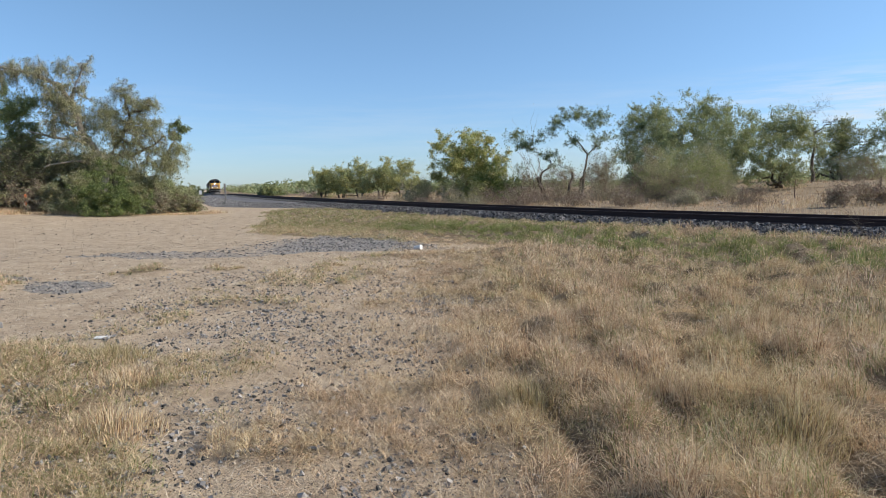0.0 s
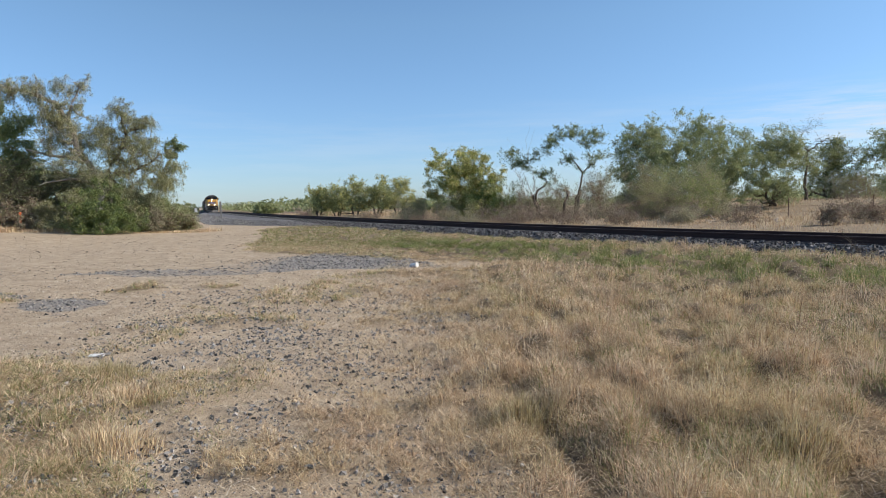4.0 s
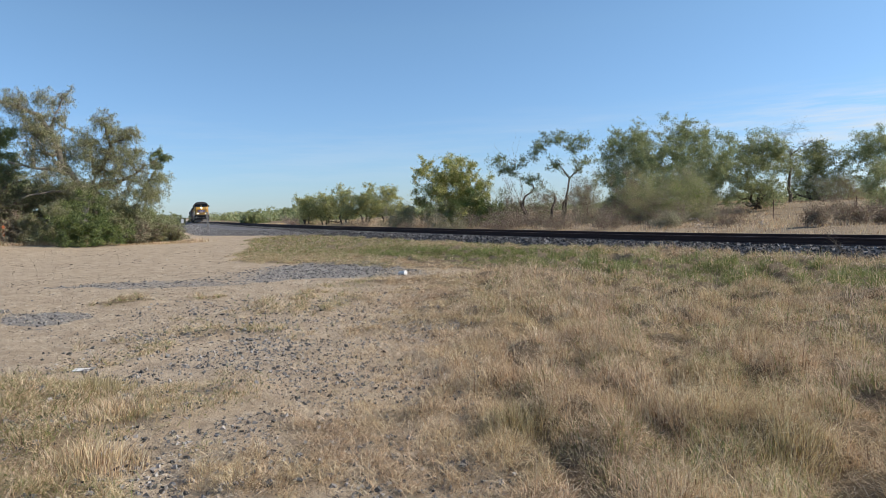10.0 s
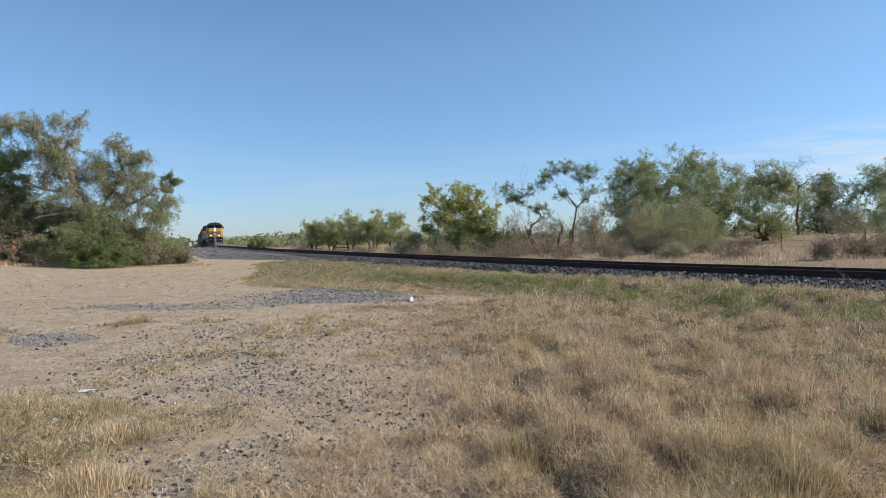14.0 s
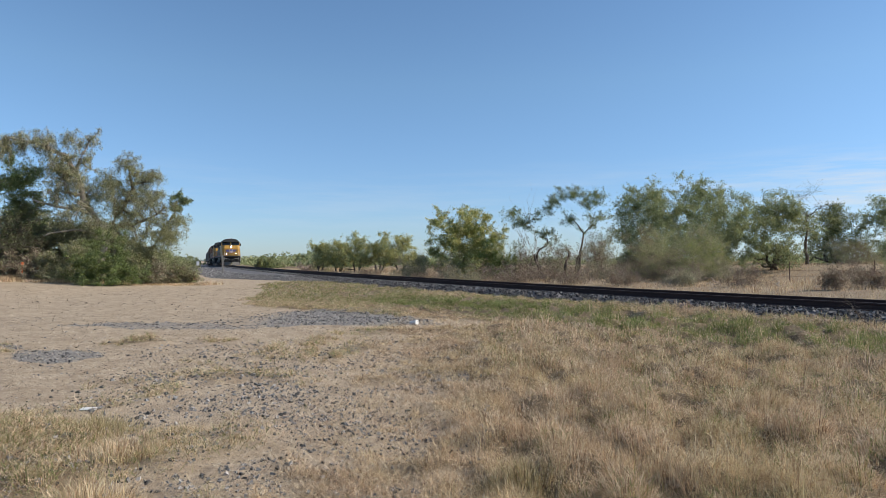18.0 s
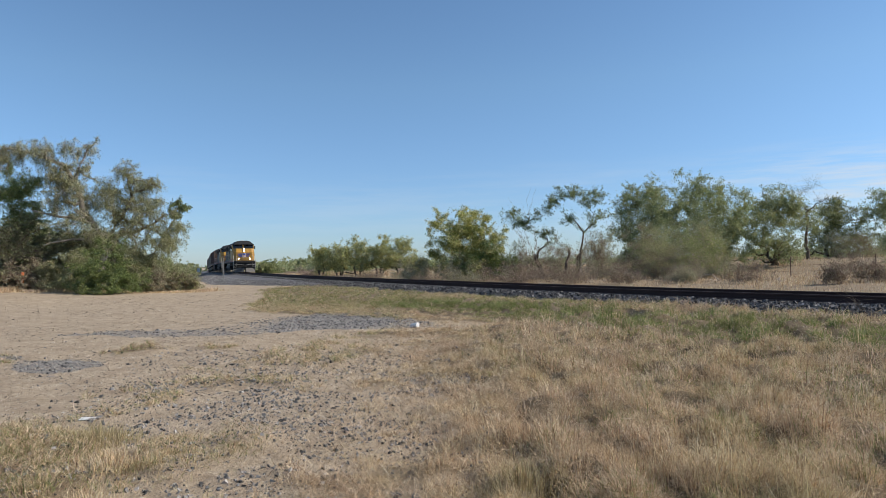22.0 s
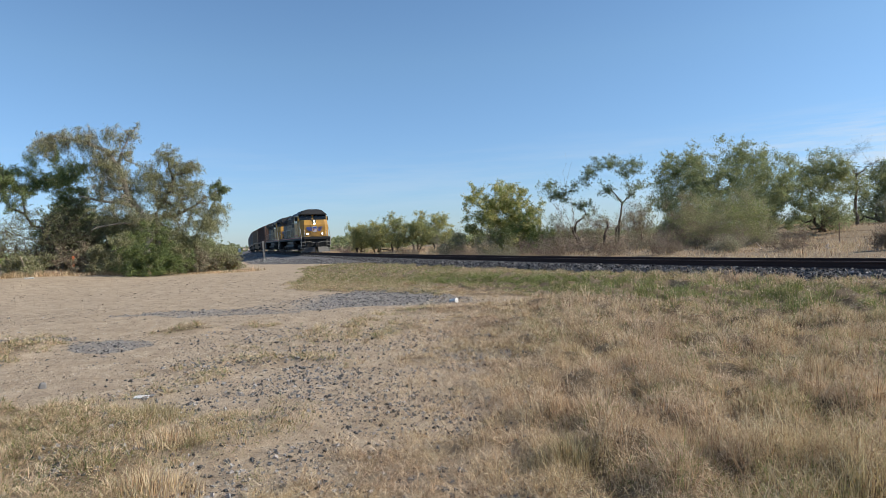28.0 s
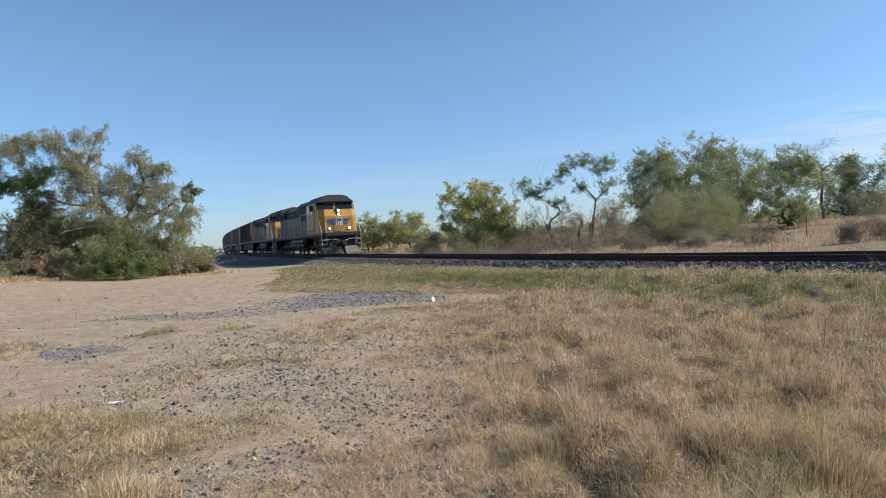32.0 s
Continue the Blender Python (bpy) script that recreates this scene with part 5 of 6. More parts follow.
pipe = thing("plastic_pipe", "short white plastic pipe on the lot", "pipe", pose(-25.0, 33.4, gz(-25.0, 33.4) + 0.04, 0, 90, 20))
part("tube", Build().cyl((0, 0, -0.22), (0, 0, 0.22), 0.045, sides=12), M_WHITE, pipe)
rock = thing("rock", "dark fist-sized rock on the dirt", "rock", pose(-5.5, 7.5, gz(-5.5, 7.5) + 0.02, 20, 10, 40))
part("stone", Build().box(-0.045, 0.045, -0.035, 0.035, -0.02, 0.055, 0.014, taper=(0.7, 0.6)), M_STONE, rock)


def deadwood(name, label, x, y, n, reach, rise, thick, seed, mat):
    rng = np.random.default_rng(seed)
    ob = thing(name, label, "branch", pose(x, y, gz(x, y)))
    lines, rad = [], []
    for k in range(n):
        a = np.array([rng.normal(0, reach * 0.12), rng.normal(0, reach * 0.12), -0.05])
        t = rng.uniform(0, 2 * math.pi)
        b = a + np.array([math.cos(t) * reach, math.sin(t) * reach, rise]) * rng.uniform(0.5, 1.1)
        p = bent(rng, a, b, 9, 0.5)
        lines.append(p)
        rad.append(np.linspace(thick, thick * 0.3, 9))
        for _ in range(4):
            i = rng.integers(3, 9)
            q = p[i] + (b - a) * rng.uniform(0.15, 0.4) + rng.normal(0, 0.15 * np.linalg.norm(b - a), 3)
            q[2] = max(q[2], 0.02)
            lines.append(bent(rng, p[i], q, 5, 0.5))
            rad.append(np.linspace(thick * 0.4, thick * 0.12, 5))
    V, F = tubes(lines, rad, 5)
    part("limb", mesh_of("limb", V, F, mat, True), None, ob)


deadwood("dry_weed", "bare dry weed stalks in the grass", 7.6, 13.2, 4, 0.55, 0.55, 0.007, 5, M_BARK)
deadwood("dry_weed", "bare dry weed stalks in the grass", 8.5, 13.6, 4, 0.6, 0.7, 0.007, 6, M_BARK)
for k, (x, y) in enumerate([(12.5, 39.5), (15.0, 38.0), (17.0, 36.0), (8.0, 41.0), (5.5, 41.5), (20.0, 33.5)]):
    deadwood("fallen_branch", "bleached fallen branches beside the track", x, y, 4, 1.8, 0.15, 0.04, 70 + k, M_DEAD)
deadwood("dead_shrub", "tall pale dead stalks beyond the track", 5.6, 52.0, 9, 0.9, 5.0, 0.02, 90, M_DEAD)
deadwood("brush_pile", "heap of cut reddish-brown brush", -20.0, 88.0, 40, 2.6, 1.1, 0.05, 91, M_TWIG)
# ---- the train ----
M_YEL = worn("yellow_paint", (0.5, 0.265, 0.04), (0.10, 0.075, 0.05), 0.5, scale=0.8, fine=9, grime=0.95, relief=0.05)
# darker copy of the yellow paint, with the flank's shade in its colour
M_HOOD = worn("shaded_yellow_paint", (0.2, 0.13, 0.045), (0.05, 0.042, 0.036), 0.55, scale=1.4, fine=9, grime=1.0, relief=0.05)
M_ROOF = worn("grey_roof_paint", (0.045, 0.046, 0.048), (0.025, 0.024, 0.023), 0.6, scale=1.0, fine=10, relief=0.05)
M_SILL = worn("dark_underframe", (0.015, 0.0145, 0.014), (0.03, 0.027, 0.024), 0.7, scale=1.5, fine=12)
M_TRUCK = worn("greasy_truck_steel", (0.024, 0.021, 0.019), (0.015, 0.013, 0.012), 0.75, 0.2, scale=3, fine=20)
M_WHEEL = worn("wheel_steel", (0.2, 0.17, 0.15), (0.06, 0.05, 0.045), 0.45, 0.8, scale=4, fine=20)
M_RAILING = worn("pale_railing", (0.36, 0.34, 0.31), (0.3, 0.27, 0.23), 0.5, scale=4)
M_PLOW = worn("scuffed_plow_steel", (0.10, 0.095, 0.09), (0.2, 0.18, 0.16), 0.7, 0.2, scale=4)
M_TANK = worn("dull_tank_paint", (0.13, 0.125, 0.118), (0.06, 0.055, 0.05), 0.6, scale=2, fine=14)
M_BLUE = worn("blue_emblem_paint", (0.05, 0.09, 0.36), (0.04, 0.06, 0.2), 0.45)
M_RED = worn("red_emblem_paint", (0.38, 0.045, 0.04), (0.12, 0.05, 0.04), 0.5, grime=0.8)
M_BADGE = worn("white_emblem_paint", (0.75, 0.75, 0.75), (0.5, 0.5, 0.5), 0.45)
M_GLASS, _n, _l, _b = material("tinted_cab_glass", 0.06)
_b.inputs["Base Color"].default_value = (0.015, 0.02, 0.022, 1)
_b.inputs["Transmission Weight"].default_value = 0.25
M_LAMP, _n, _l, _b = material("lit_lamp", 0.3)
_b.inputs["Emission Color"].default_value, _b.inputs["Emission Strength"].default_value = (1.0, 0.9, 0.72, 1), 12.0
CAR_PAINT = {
    "brown": worn("brown_car_paint", (0.16, 0.10, 0.08), (0.08, 0.055, 0.045), 0.7, scale=0.7, fine=8, grime=0.7, relief=0.05),
    "tan": worn("tan_car_paint", (0.3, 0.235, 0.17), (0.2, 0.16, 0.12), 0.7, scale=0.7, fine=8, grime=0.7, relief=0.05),
    "grey": worn("grey_car_paint", (0.25, 0.245, 0.24), (0.17, 0.155, 0.14), 0.7, scale=0.7, fine=8, grime=0.7, relief=0.05),
}


def wheelset():
    b = Build().cyl((0, -0.9, 0), (0, 0.9, 0), 0.08, sides=10)
    for s in (-1, 1):
        b.cyl((0, s * 0.68, 0), (0, s * 0.725, 0), 0.56, sides=24)
        b.cyl((0, s * 0.725, 0), (0, s * 0.82, 0), 0.53, sides=24)
        b.cyl((0, s * 0.82, 0), (0, s * 0.84, 0), 0.3, sides=16)
        for k in range(3):
            a = 2 * math.pi * k / 3
            b.box(-0.06, 0.06, s * 0.83 - 0.02, s * 0.83 + 0.02, 0.12, 0.44, m=Matrix.Rotation(a, 4, "Y"))
    return b.mesh("wheelset", M_WHEEL)


WHEELSET = wheelset()
WHEELS = []


def truck(parent, x, axles, reach):
    t = part("truck", Build().box(-reach - 0.75, reach + 0.75, 0.86, 1.06, 0.62, 0.86, 0.03).box(-reach - 0.75, reach + 0.75, -1.06, -0.86, 0.62, 0.86, 0.03)
             .box(-0.35, 0.35, -1.0, 1.0, 0.55, 1.0, 0.04), M_TRUCK, parent, "black greasy wheel truck", pose(x, 0, 0))
    for k in range(axles):
        ax = -reach + 2 * reach * k / (axles - 1)
        for s in (-1, 1):
            part("axle_box", Build().box(ax - 0.19, ax + 0.19, s * 0.98 - 0.14, s * 0.98 + 0.14, 0.34, 0.72, 0.04).cyl((ax, s * 1.1, 0.53), (ax, s * 1.17, 0.53), 0.13, sides=12), M_TRUCK, t)
            part("spring", Build().cyl((ax + 0.33, s * 0.97, 0.42), (ax + 0.33, s * 0.97, 0.66), 0.09, sides=10).cyl((ax - 0.33, s * 0.97, 0.42), (ax - 0.33, s * 0.97, 0.66), 0.09, sides=10), M_TRUCK, t)
        w = part("wheelset", WHEELSET, None, t, "worn steel wheels on an axle", pose(ax, 0, 0.53))
        WHEELS.append((w, ax))
    return t


def handrail(parent, x0, x1, y, z0, z1, step=1.6):
    n = max(1, round(abs(x1 - x0) / step))
    b = Build().pipe([(x0, y, z1), (x1, y, z1)], 0.022)
    for k in range(n + 1):
        x = x0 + (x1 - x0) * k / n
        b.pipe([(x, y, z0), (x, y, z1)], 0.022)
    part("handrail", b, M_RAILING, parent, "pale tubular handrail")


def locomotive(label, lead, wide_radiator):
    ob = thing("locomotive", label, "locomotive", group="locomotives")
    part("underframe", Build().box(-10.7, 10.5, -1.5, 1.5, 1.42, 1.74, 0.03).box(-10.2, 10.0, -0.6, 0.6, 0.95, 1.42), M_SILL, ob, "dark grey underframe")
    for s in (-1, 1):
        part("sill_stripe", Build().box(-10.6, 10.3, s * 1.5 - 0.012, s * 1.5 + 0.012, 1.62, 1.72), M_RED, ob, "thin red sill stripe")
    # nose, with a flat middle and facets swept back at each side
    nose = [(7.9, -1.5), (9.6, -1.5), (10.05, -1.12), (10.05, 1.12), (9.6, 1.5), (7.9, 1.5)]
    b = Build()
    lo = [b.bm.verts.new((x, y, 1.74)) for x, y in nose]
    mid = [b.bm.verts.new((x, y, 3.0)) for x, y in nose]
    hi = [b.bm.verts.new((x - (0.32 if x > 9 else 0), y * 0.95, 3.55)) for x, y in nose]
    for p, q in ((lo, mid), (mid, hi)):
        for i in range(6):
            b.bm.faces.new((p[i], p[(i + 1) % 6], q[(i + 1) % 6], q[i]))
    b.bm.faces.new(hi)
    b.bm.faces.new(lo[::-1])
    part("nose", b, M_YEL, ob, "yellow painted short nose")
    part("nose_door", Build().box(10.05, 10.085, -0.42, 0.42, 1.8, 2.98, 0.01), M_YEL, ob, "yellow nose door")
    # cab: raked windscreen above the nose, rounded roof
    part("cab", Build().prism([(5.5, 1.74), (8.3, 1.74), (8.3, 3.5), (9.0, 3.5), (8.78, 4.14), (5.5, 4.14)], -1.53, 1.53), M_YEL, ob, "yellow cab")
    roof = [(-1.56, 4.1), (-1.48, 4.2), (-1.02, 4.6), (-0.55, 4.72), (0.55, 4.72), (1.02, 4.6), (1.48, 4.2), (1.56, 4.1)]
    part("cab_roof", Build().section(roof, 5.35, 9.0), M_ROOF, ob, "dark grey arched cab roof")
    part("visor", Build().section([(-1.4, 4.2), (-0.98, 4.56), (-0.5, 4.67), (0.5, 4.67), (0.98, 4.56), (1.4, 4.2), (1.25, 4.2), (-1.25, 4.2)], 9.0, 9.16), M_ROOF, ob, "dark sun visor")
    for s in (-1, 1):
        m = Matrix.Translation((8.905, 0, 3.84)) @ Matrix.Rotation(radians(-18.8), 4, "Y")
        part("windshield", Build().box(-0.015, 0.03, min(s * 0.16, s * 1.36), max(s * 0.16, s * 1.36), -0.29, 0.29, 0.01, m), M_GLASS, ob, "dark tinted windshield pane")
        part("windshield_frame", Build().box(-0.02, 0.022, min(s * 0.1, s * 1.44), max(s * 0.1, s * 1.44), -0.34, 0.34, 0.01, m), M_SILL, ob, "black rubber window frame")
        for x in (5.95, 7.0):
            part("side_window", Build().box(x, x + 0.85, s * 1.54 - 0.012, s * 1.54 + 0.012, 3.3, 3.98, 0.008), M_GLASS, ob, "dark sliding side window")
        part("cab_door", Build().box(7.95, 8.25, s * 1.535 - 0.012, s * 1.535 + 0.012, 1.9, 3.3, 0.008), M_YEL, ob)
        part("mirror", Build().box(8.05, 8.1, min(s * 1.56, s * 1.82), max(s * 1.56, s * 1.82), 3.5, 3.95, 0.01), M_SILL, ob, "narrow side mirror")
        # emblem on the nose: a wing of bars at each side of a small shield
        for k in range(4):
            part("emblem_wing", Build().box(10.088, 10.1, min(s * 0.3, s * (1.0 - 0.09 * k)) if k else min(s * 0.3, s * 0.85), max(s * 0.3, s * (0.85 - 0.07 * k)), 2.72 - 0.12 * k, 2.79 - 0.12 * k), M_BLUE, ob, "blue emblem bar")
        if lead:
            part("ditch_light", Build().cyl((10.03, s * 0.78, 2.05), (10.13, s * 0.78, 2.05), 0.085, sides=16), M_LAMP, ob, "lit ditch light")
        part("lamp_rim", Build().cyl((10.0, s * 0.78, 2.05), (10.09, s * 0.78, 2.05), 0.14, sides=16), M_SILL, ob)
        # front steps, step wells and grab rails
        part("step_well", Build().box(9.6, 10.45, min(s * 1.1, s * 1.5), max(s * 1.1, s * 1.5), 0.45, 1.42, 0.02), M_SILL, ob, "dark stepped well")
        for k in range(3):
            part("step", Build().box(9.62, 10.55, min(s * 1.12, s * 1.56), max(s * 1.12, s * 1.56), 0.48 + 0.32 * k, 0.52 + 0.32 * k), M_RAILING, ob, "pale step tread")
        part("grab_rail", Build().pipe([(10.5, s * 1.53, 0.75), (10.5, s * 1.53, 1.75), (9.75, s * 1.53, 2.75)], 0.035), M_RAILING, ob, "pale grab rail")
        part("grab_rail", Build().pipe([(10.55, s * 1.16, 0.95), (10.55, s * 1.16, 1.9), (10.2, s * 1.16, 2.5)], 0.03), M_RAILING, ob, "pale grab rail")
    part("emblem_shield", Build().prism([(10.09, 2.25), (10.108, 2.25), (10.108, 2.85), (10.09, 2.85)], -0.24, 0.24), M_BADGE, ob, "white emblem shield")
    part("emblem_field", Build().box(10.11, 10.118, -0.2, 0.2, 2.6, 2.82), M_BLUE, ob, "blue emblem field")
    for y in (-0.14, 0.0, 0.14):
        part("emblem_stripe", Build().box(10.11, 10.118, y - 0.03, y + 0.03, 2.28, 2.58), M_RED, ob, "red emblem stripe")
    part("headlight_box", Build().box(9.65, 10.02, -0.17, 0.17, 2.98, 3.3, 0.03).box(9.6, 9.9, -0.17, 0.17, 3.28, 3.6, 0.03), M_SILL, ob, "black headlight housing")
    for z in (3.15, 3.44):
        part("headlight", Build().cyl((9.84, 0, z), (10.08 if z < 3.3 else 9.96, 0, z), 0.085, sides=16), M_LAMP if lead else M_GLASS, ob, "round headlight")
    # pilot, plow and coupler
    part("pilot", Build().box(10.3, 10.42, -1.45, 1.45, 0.62, 1.6, 0.02).box(10.42, 10.5, -0.55, 0.55, 0.7, 1.3, 0.03), M_SILL, ob, "dark pilot plate")
    part("anticlimber", Build().box(10.3, 10.72, -1.3, 1.3, 1.46, 1.74, 0.03), M_SILL, ob, "heavy ledge over the coupler")
    for s in (-1, 1):
        plow = Build()
        pts = [(10.55, s * 1.45), (10.98, s * 0.16), (10.75, s * 0.16), (10.35, s * 1.45)]
        a = [plow.bm.verts.new((x, y, 0.12)) for x, y in pts]
        c = [plow.bm.verts.new((x - 0.2, y, 0.66)) for x, y in pts]
        for q in range(4):
            plow.bm.faces.new((a[q], a[(q + 1) % 4], c[(q + 1) % 4], c[q]))
        plow.bm.faces.new(c)
        plow.bm.faces.new(a[::-1])
        part("plow", plow, M_PLOW, ob, "scuffed steel plow wing")
        part("uncoupling_bar", Build().pipe([(10.62, s * 1.4, 1.2), (10.7, s * 0.7, 1.22), (10.85, s * 0.2, 1.1)], 0.025), M_RAILING, ob, "bent pale uncoupling bar")
        part("pilot_bracket", Build().box(10.4, 10.58, min(s * 0.95, s * 1.1), max(s * 0.95, s * 1.1), 0.7, 1.25, 0.02), M_TRUCK, ob)
        part("hose_bracket", Build().box(10.42, 10.56, min(s * 0.42, s * 0.82), max(s * 0.42, s * 0.82), 1.22, 1.34, 0.02), M_TRUCK, ob)
        # the small dark boards above each windshield pane are number boards
        part("number_board", Build().box(9.02, 9.1, min(s * 0.35, s * 0.95), max(s * 0.35, s * 0.95), 4.36, 4.52, 0.01), M_SILL, ob, "dark number board over the windshield")
        part("wiper", Build().pipe([(9.0, s * 0.5, 3.62), (8.93, s * 0.8, 4.05)], 0.012), M_SILL, ob)
        part("cab_band", Build().box(5.5, 8.28, s * 1.54 - 0.008, s * 1.54 + 0.008, 1.86, 2.0), M_RED, ob, "thin red band along the cab")
    part("coupler", Build().box(10.5, 11.1, -0.1, 0.1, 0.8, 1.05, 0.03).box(11.0, 11.25, -0.18, 0.18, 0.74, 1.1, 0.05), M_TRUCK, ob, "dark steel coupler")
    for y in (-0.75, -0.5, 0.5, 0.75):
        part("air_hose", Build().pipe([(10.55, y, 1.25), (10.72, y, 1.1), (10.75, y * 0.9, 0.7)], 0.03), M_TRUCK, ob, "hanging air hose")
    # long hood, walkways and roof gear
    hood = [(-0.95, 1.74), (-0.95, 4.12), (-0.8, 4.3), (0.8, 4.3), (0.95, 4.12), (0.95, 1.74)]
    part("hood", Build().section(hood, -6.2, 5.5), M_HOOD, ob, "grimy yellow engine hood, coloured darker for shade")
    part("hood_roof", Build().section([(-0.84, 4.29), (-0.7, 4.42), (0.7, 4.42), (0.84, 4.29)], -6.2, 5.4), M_ROOF, ob, "dark grey hood roof")
    flare = 1.5 if wide_radiator else 1.3
    part("radiator", Build().section([(-0.95, 1.74), (-0.95, 3.5), (-flare, 4.0), (-flare, 4.45), (-0.8, 4.6), (0.8, 4.6), (flare, 4.45), (flare, 4.0), (0.95, 3.5), (0.95, 1.74)], -10.0, -6.2), M_ROOF, ob, "dark flared radiator hood")
    part("inverter_cabinet", Build().box(2.4, 5.5, 0.9, 1.48, 1.74, 3.7, 0.04), M_HOOD, ob, "grimy yellow equipment cabinet, coloured darker for shade")
    part("inverter_cabinet", Build().box(2.8, 5.5, -1.48, -0.9, 1.74, 3.5, 0.04), M_HOOD, ob, "grimy yellow equipment cabinet, coloured darker for shade")
    part("brake_hump", Build().section([(-1.3, 3.7), (-1.3, 4.3), (-1.0, 4.52), (1.0, 4.52), (1.3, 4.3), (1.3, 3.7)], 1.2, 4.4), M_ROOF, ob, "dark dynamic brake housing")
    part("exhaust", Build().box(-0.7, 0.7, -0.4, 0.4, 4.4, 4.62, 0.05), M_SILL, ob, "sooty exhaust stack")
    for x in (-9.2, -8.1, -7.0, 2.0, 3.4):
        z = 4.6 if x < 0 else 4.52
        part("fan", Build().cyl((x, 0, z - 0.02), (x, 0, z + 0.12), 0.5, 0.46, 20), M_SILL, ob, "round roof fan")
    part("horn", Build().cyl((6.2, 0.3, 4.82), (6.8, 0.3, 4.82), 0.03, 0.07, 10).cyl((6.2, 0.12, 4.82), (6.7, 0.12, 4.82), 0.03, 0.06, 10).box(6.15, 6.25, 0.05, 0.37, 4.6, 4.86), M_SILL, ob, "roof air horn")
    part("antenna", Build().box(7.2, 7.7, -0.25, 0.25, 4.7, 4.82, 0.03), M_BADGE, ob, "white antenna dome")
    for s in (-1, 1):
        for k in range(9):
            x = -5.9 + 0.92 * k
            part("hood_door", Build().box(x, x + 0.82, s * 0.955 - 0.014, s * 0.955 + 0.014, 1.9, 3.3, 0.01), M_HOOD, ob)
        for k in range(4):
            x = -9.85 + 0.92 * k
            part("radiator_grille", Build().box(x, x + 0.84, s * (flare + 0.005) - 0.014, s * (flare + 0.005) + 0.014, 4.02, 4.42, 0.008), M_TRUCK, ob, "black louvred grille")
        for k in range(7):
            x = -6.0 + 1.2 * k
            part("hood_louvre", Build().box(x, x + 1.0, s * 0.955 - 0.016, s * 0.955 + 0.016, 3.42, 4.08, 0.01), M_TRUCK, ob, "black louvred air intake")
        for k in range(10):
            x = -5.95 + 0.92 * k
            part("door_seam", Build().box(x - 0.03, x + 0.03, s * 0.955 - 0.018, s * 0.955 + 0.018, 1.88, 3.34), M_SILL, ob)
        part("cabinet_louvre", Build().box(3.0, 5.1, s * 1.48 - 0.012, s * 1.48 + 0.012, 2.9, 3.4, 0.01), M_TRUCK, ob, "black cabinet louvre")
        for k in range(3):
            part("cabinet_seam", Build().box(3.4 + 0.7 * k, 3.44 + 0.7 * k, s * 1.48 - 0.014, s * 1.48 + 0.014, 1.85, 2.85), M_SILL, ob)
        for k in range(5):
            part("brake_grille", Build().box(1.3 + 0.62 * k, 1.84 + 0.62 * k, s * 1.3 - 0.012, s * 1.3 + 0.012, 3.78, 4.26, 0.01), M_TRUCK, ob, "black brake grille")
        part("walkway", Build().box(-10.3, 5.5, min(s * 0.95, s * 1.5), max(s * 0.95, s * 1.5), 1.742, 1.79, 0.01), M_SILL, ob)
        handrail(ob, -10.3, 5.3, s * 1.46, 1.75, 2.72)
        part("air_tank", Build().cyl((-2.6, s * 1.2, 1.2), (2.8, s * 1.2, 1.2), 0.19, sides=14), M_TANK, ob, "dull grey air tank")
        part("rear_step", Build().box(-10.6, -9.8, min(s * 1.1, s * 1.5), max(s * 1.1, s * 1.5), 0.45, 1.42, 0.02), M_SILL, ob)
    part("fuel_tank", Build().section([(-1.4, 1.0), (-1.45, 0.75), (-1.2, 0.38), (1.2, 0.38), (1.45, 0.75), (1.4, 1.0)], -3.0, 3.2), M_SILL, ob, "dark fuel tank")
    part("rear_plate", Build().box(-10.8, -10.6, -1.5, 1.5, 0.75, 1.74, 0.02), M_SILL, ob)
    part("rear_coupler", Build().box(-11.2, -10.7, -0.12, 0.12, 0.78, 1.06, 0.03), M_TRUCK, ob)
    for x in (-6.9, 6.9):
        truck(ob, x, 3, 1.85)
    return ob


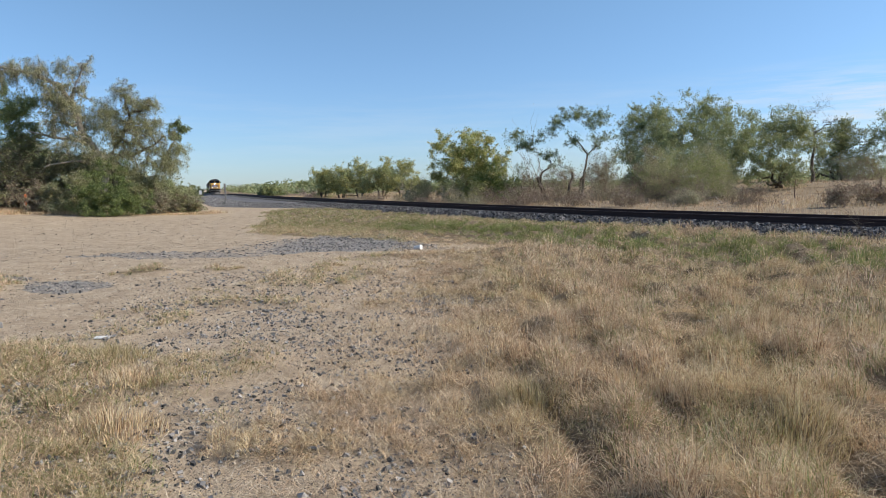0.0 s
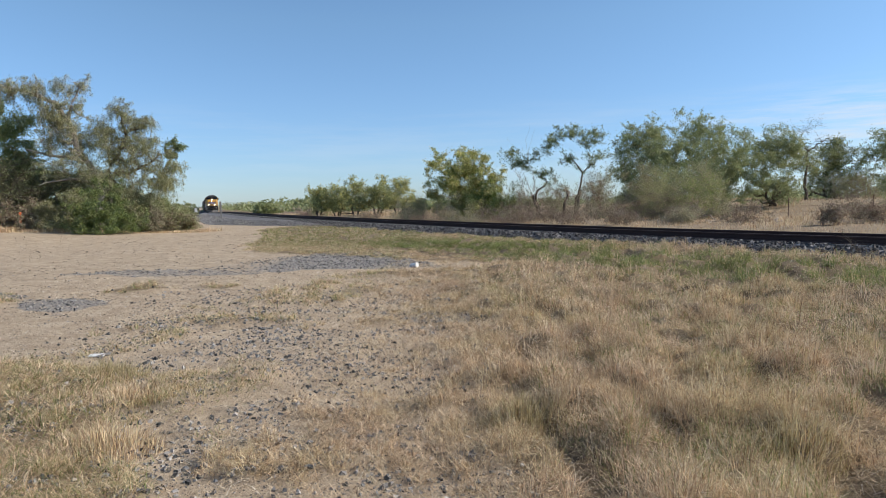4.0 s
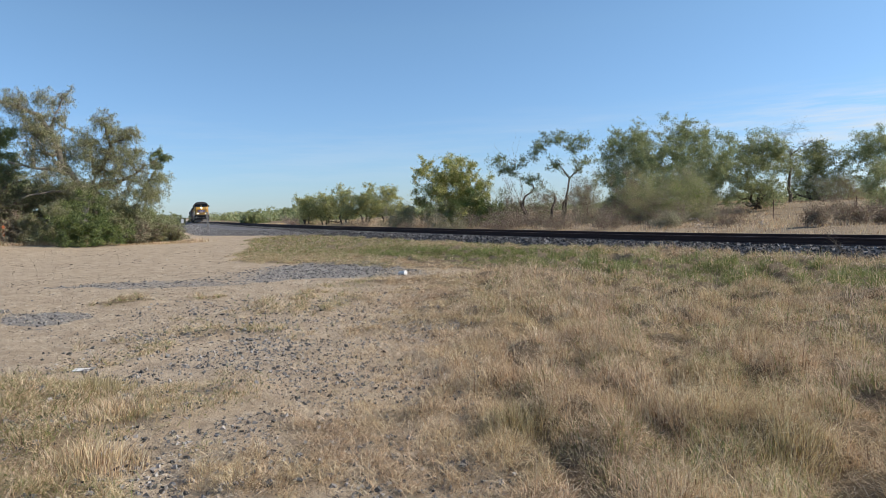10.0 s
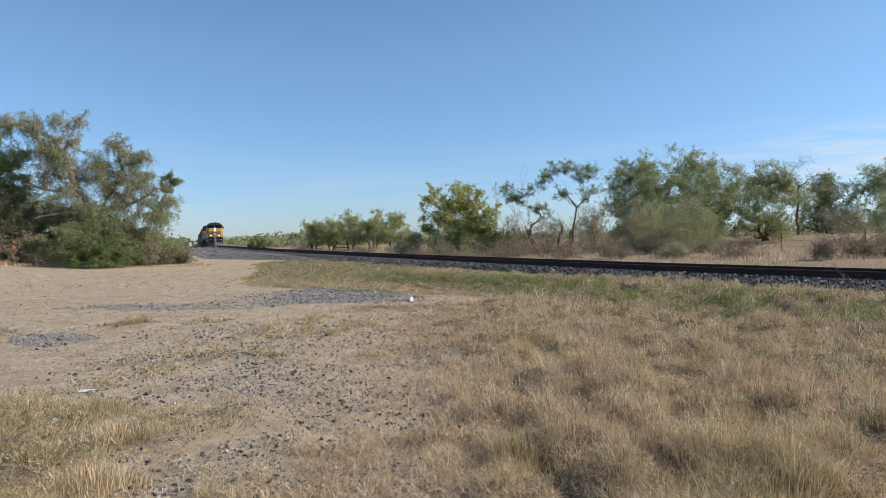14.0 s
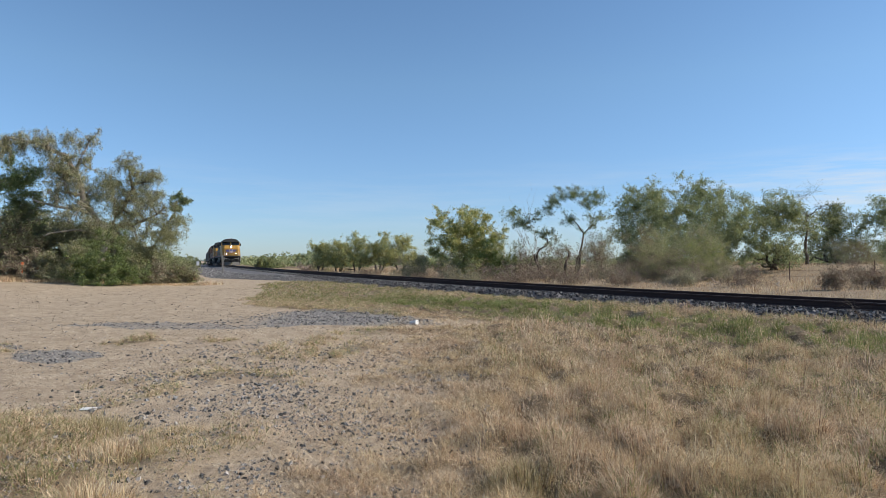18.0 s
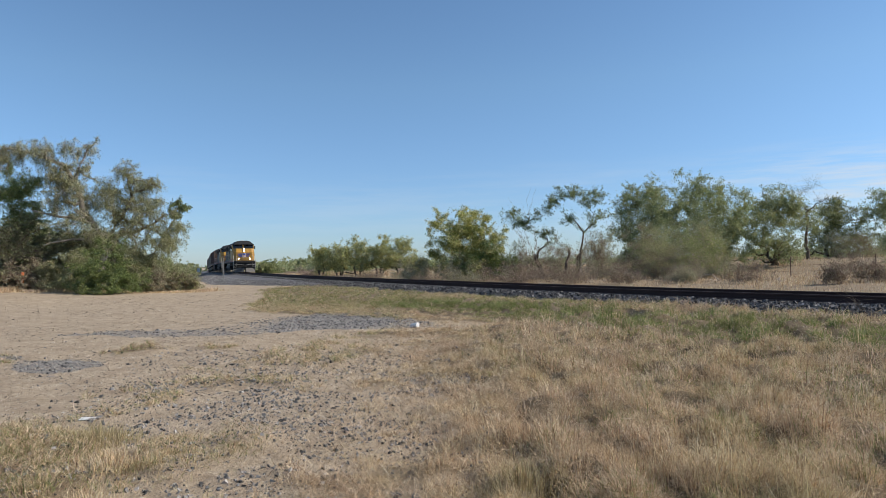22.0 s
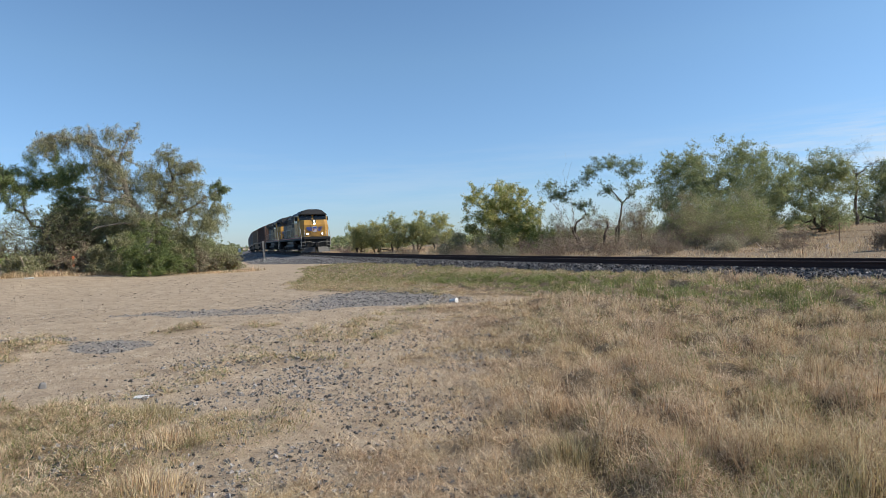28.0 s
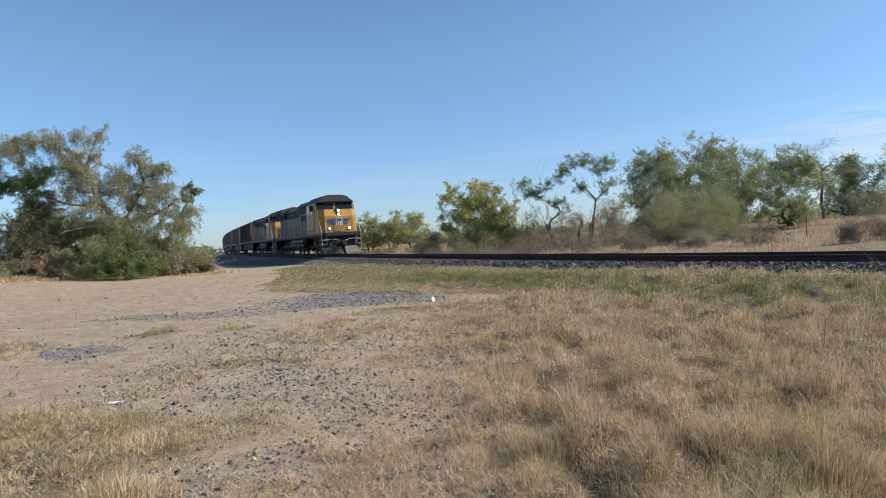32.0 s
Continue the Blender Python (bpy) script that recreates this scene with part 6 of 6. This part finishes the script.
def hopper(paint, label):
    ob = thing("hopper_car", label, "freight car", group="hopper cars")
    m = CAR_PAINT[paint]
    body = [(-7.9, 1.9), (-7.9, 2.2), (-8.3, 4.1), (-8.3, 4.3), (8.3, 4.3), (8.3, 4.1), (7.9, 2.2), (7.9, 1.9), (6.6, 1.5), (-6.6, 1.5)]
    part("body", Build().prism(body, -1.46, 1.46), m, ob)
    part("roof", Build().section([(-1.55, 4.28), (-1.35, 4.42), (-0.5, 4.56), (0.5, 4.56), (1.35, 4.42), (1.55, 4.28)], -8.35, 8.35), m, ob)
    part("underframe", Build().box(-8.9, 8.9, -0.35, 0.35, 0.95, 1.35, 0.03).box(-8.9, -8.6, -1.45, 1.45, 1.1, 1.4, 0.03).box(8.6, 8.9, -1.45, 1.45, 1.1, 1.4, 0.03), M_SILL, ob, "dark steel underframe")
    for s in (-1, 1):
        for k in range(13):
            x = -7.5 + 1.25 * k
            part("rib", Build().box(x - 0.06, x + 0.06, min(s * 1.46, s * 1.56), max(s * 1.46, s * 1.56), 1.7, 4.28, 0.01), m, ob)
        part("side_sill", Build().box(-8.2, 8.2, min(s * 1.44, s * 1.57), max(s * 1.44, s * 1.57), 1.5, 1.72, 0.02), m, ob)
        part("ladder", Build().pipe([(8.75, s * 1.2, 1.2), (8.55, s * 1.2, 4.4)], 0.022).pipe([(8.75, s * 0.85, 1.2), (8.55, s * 0.85, 4.4)], 0.022), M_SILL, ob)
        part("end_post", Build().box(8.45, 8.6, min(s * 1.3, s * 1.46), max(s * 1.3, s * 1.46), 1.3, 4.3, 0.02), m, ob)
    for k in range(4):
        x = -5.4 + 3.6 * k
        part("hopper_chute", Build().prism([(x - 1.5, 1.56), (x + 1.5, 1.56), (x + 0.45, 0.5), (x - 0.45, 0.5)], -1.2, 1.2), m, ob)
        part("hatch", Build().box(x - 0.6, x + 0.6, -0.3, 0.3, 4.54, 4.66, 0.03), m, ob)
    part("running_board", Build().box(-8.3, 8.3, 0.62, 1.0, 4.62, 4.66), M_SILL, ob)
    part("coupler", Build().box(8.8, 9.35, -0.12, 0.12, 0.8, 1.05, 0.03), M_TRUCK, ob)
    for x in (-6.9, 6.9):
        truck(ob, x, 2, 0.88)
    return ob


lead_loco = locomotive("yellow and grey diesel freight locomotive with lit headlights", True, True)
second_loco = locomotive("yellow and grey diesel locomotive coupled behind the first", False, False)
cars = [hopper(p, t) for p, t in (("brown", "dark brown ribbed covered hopper car"), ("tan", "tan ribbed covered hopper car"), ("grey", "grey ribbed covered hopper car"), ("tan", "tan ribbed covered hopper car"), ("grey", "grey ribbed covered hopper car"), ("brown", "dark brown ribbed covered hopper car"))]

# place of the leading coupler along the line of the track, second by second
FRONT = [(0, 200.7), (9, 156.0), (17.5, 114.0), (23, 90.5), (25.5, 79.2), (27.5, 70.2), (30.5, 56.3), (32, 49.5)]


def front_s(t):
    ks = np.polyfit([a for a, b in FRONT], [np.interp(b, TY, TS) for a, b in FRONT], 3, w=[0.3, 0.5, 0.7, 1, 1.3, 1.6, 2, 2])
    return float(np.polyval(ks, t))


def ride(ob, back, half):
    rows = []
    for t in np.arange(0, 32.01, 1.0):
        s = front_s(t) + back
        xa, ya, _ = track_at(s - half)
        xb, yb, _ = track_at(s + half)
        y = (ya + yb) / 2
        za, zb = float(track_z(ya)), float(track_z(yb))
        pitch = math.degrees(math.asin((zb - za) / (2 * half)))
        rows.append((float(t), pose((xa + xb) / 2, y, (za + zb) / 2, 0, pitch, math.degrees(math.atan2(ya - yb, xa - xb)))))
    walk(ob, rows)


def motions():
    ride(lead_loco, 11.25, 6.9)
    ride(second_loco, 33.7, 6.9)
    for k, car in enumerate(cars):
        ride(car, 54.2 + 18.4 * k, 6.9)
    s0 = front_s(0)
    for w, ax in WHEELS[:20]:
        walk(w, [(t, pose(ax, 0, 0.53, 0, math.degrees((s0 - front_s(t)) / 0.53), 0)) for t in [0.15 * k for k in range(214)]])


motions()
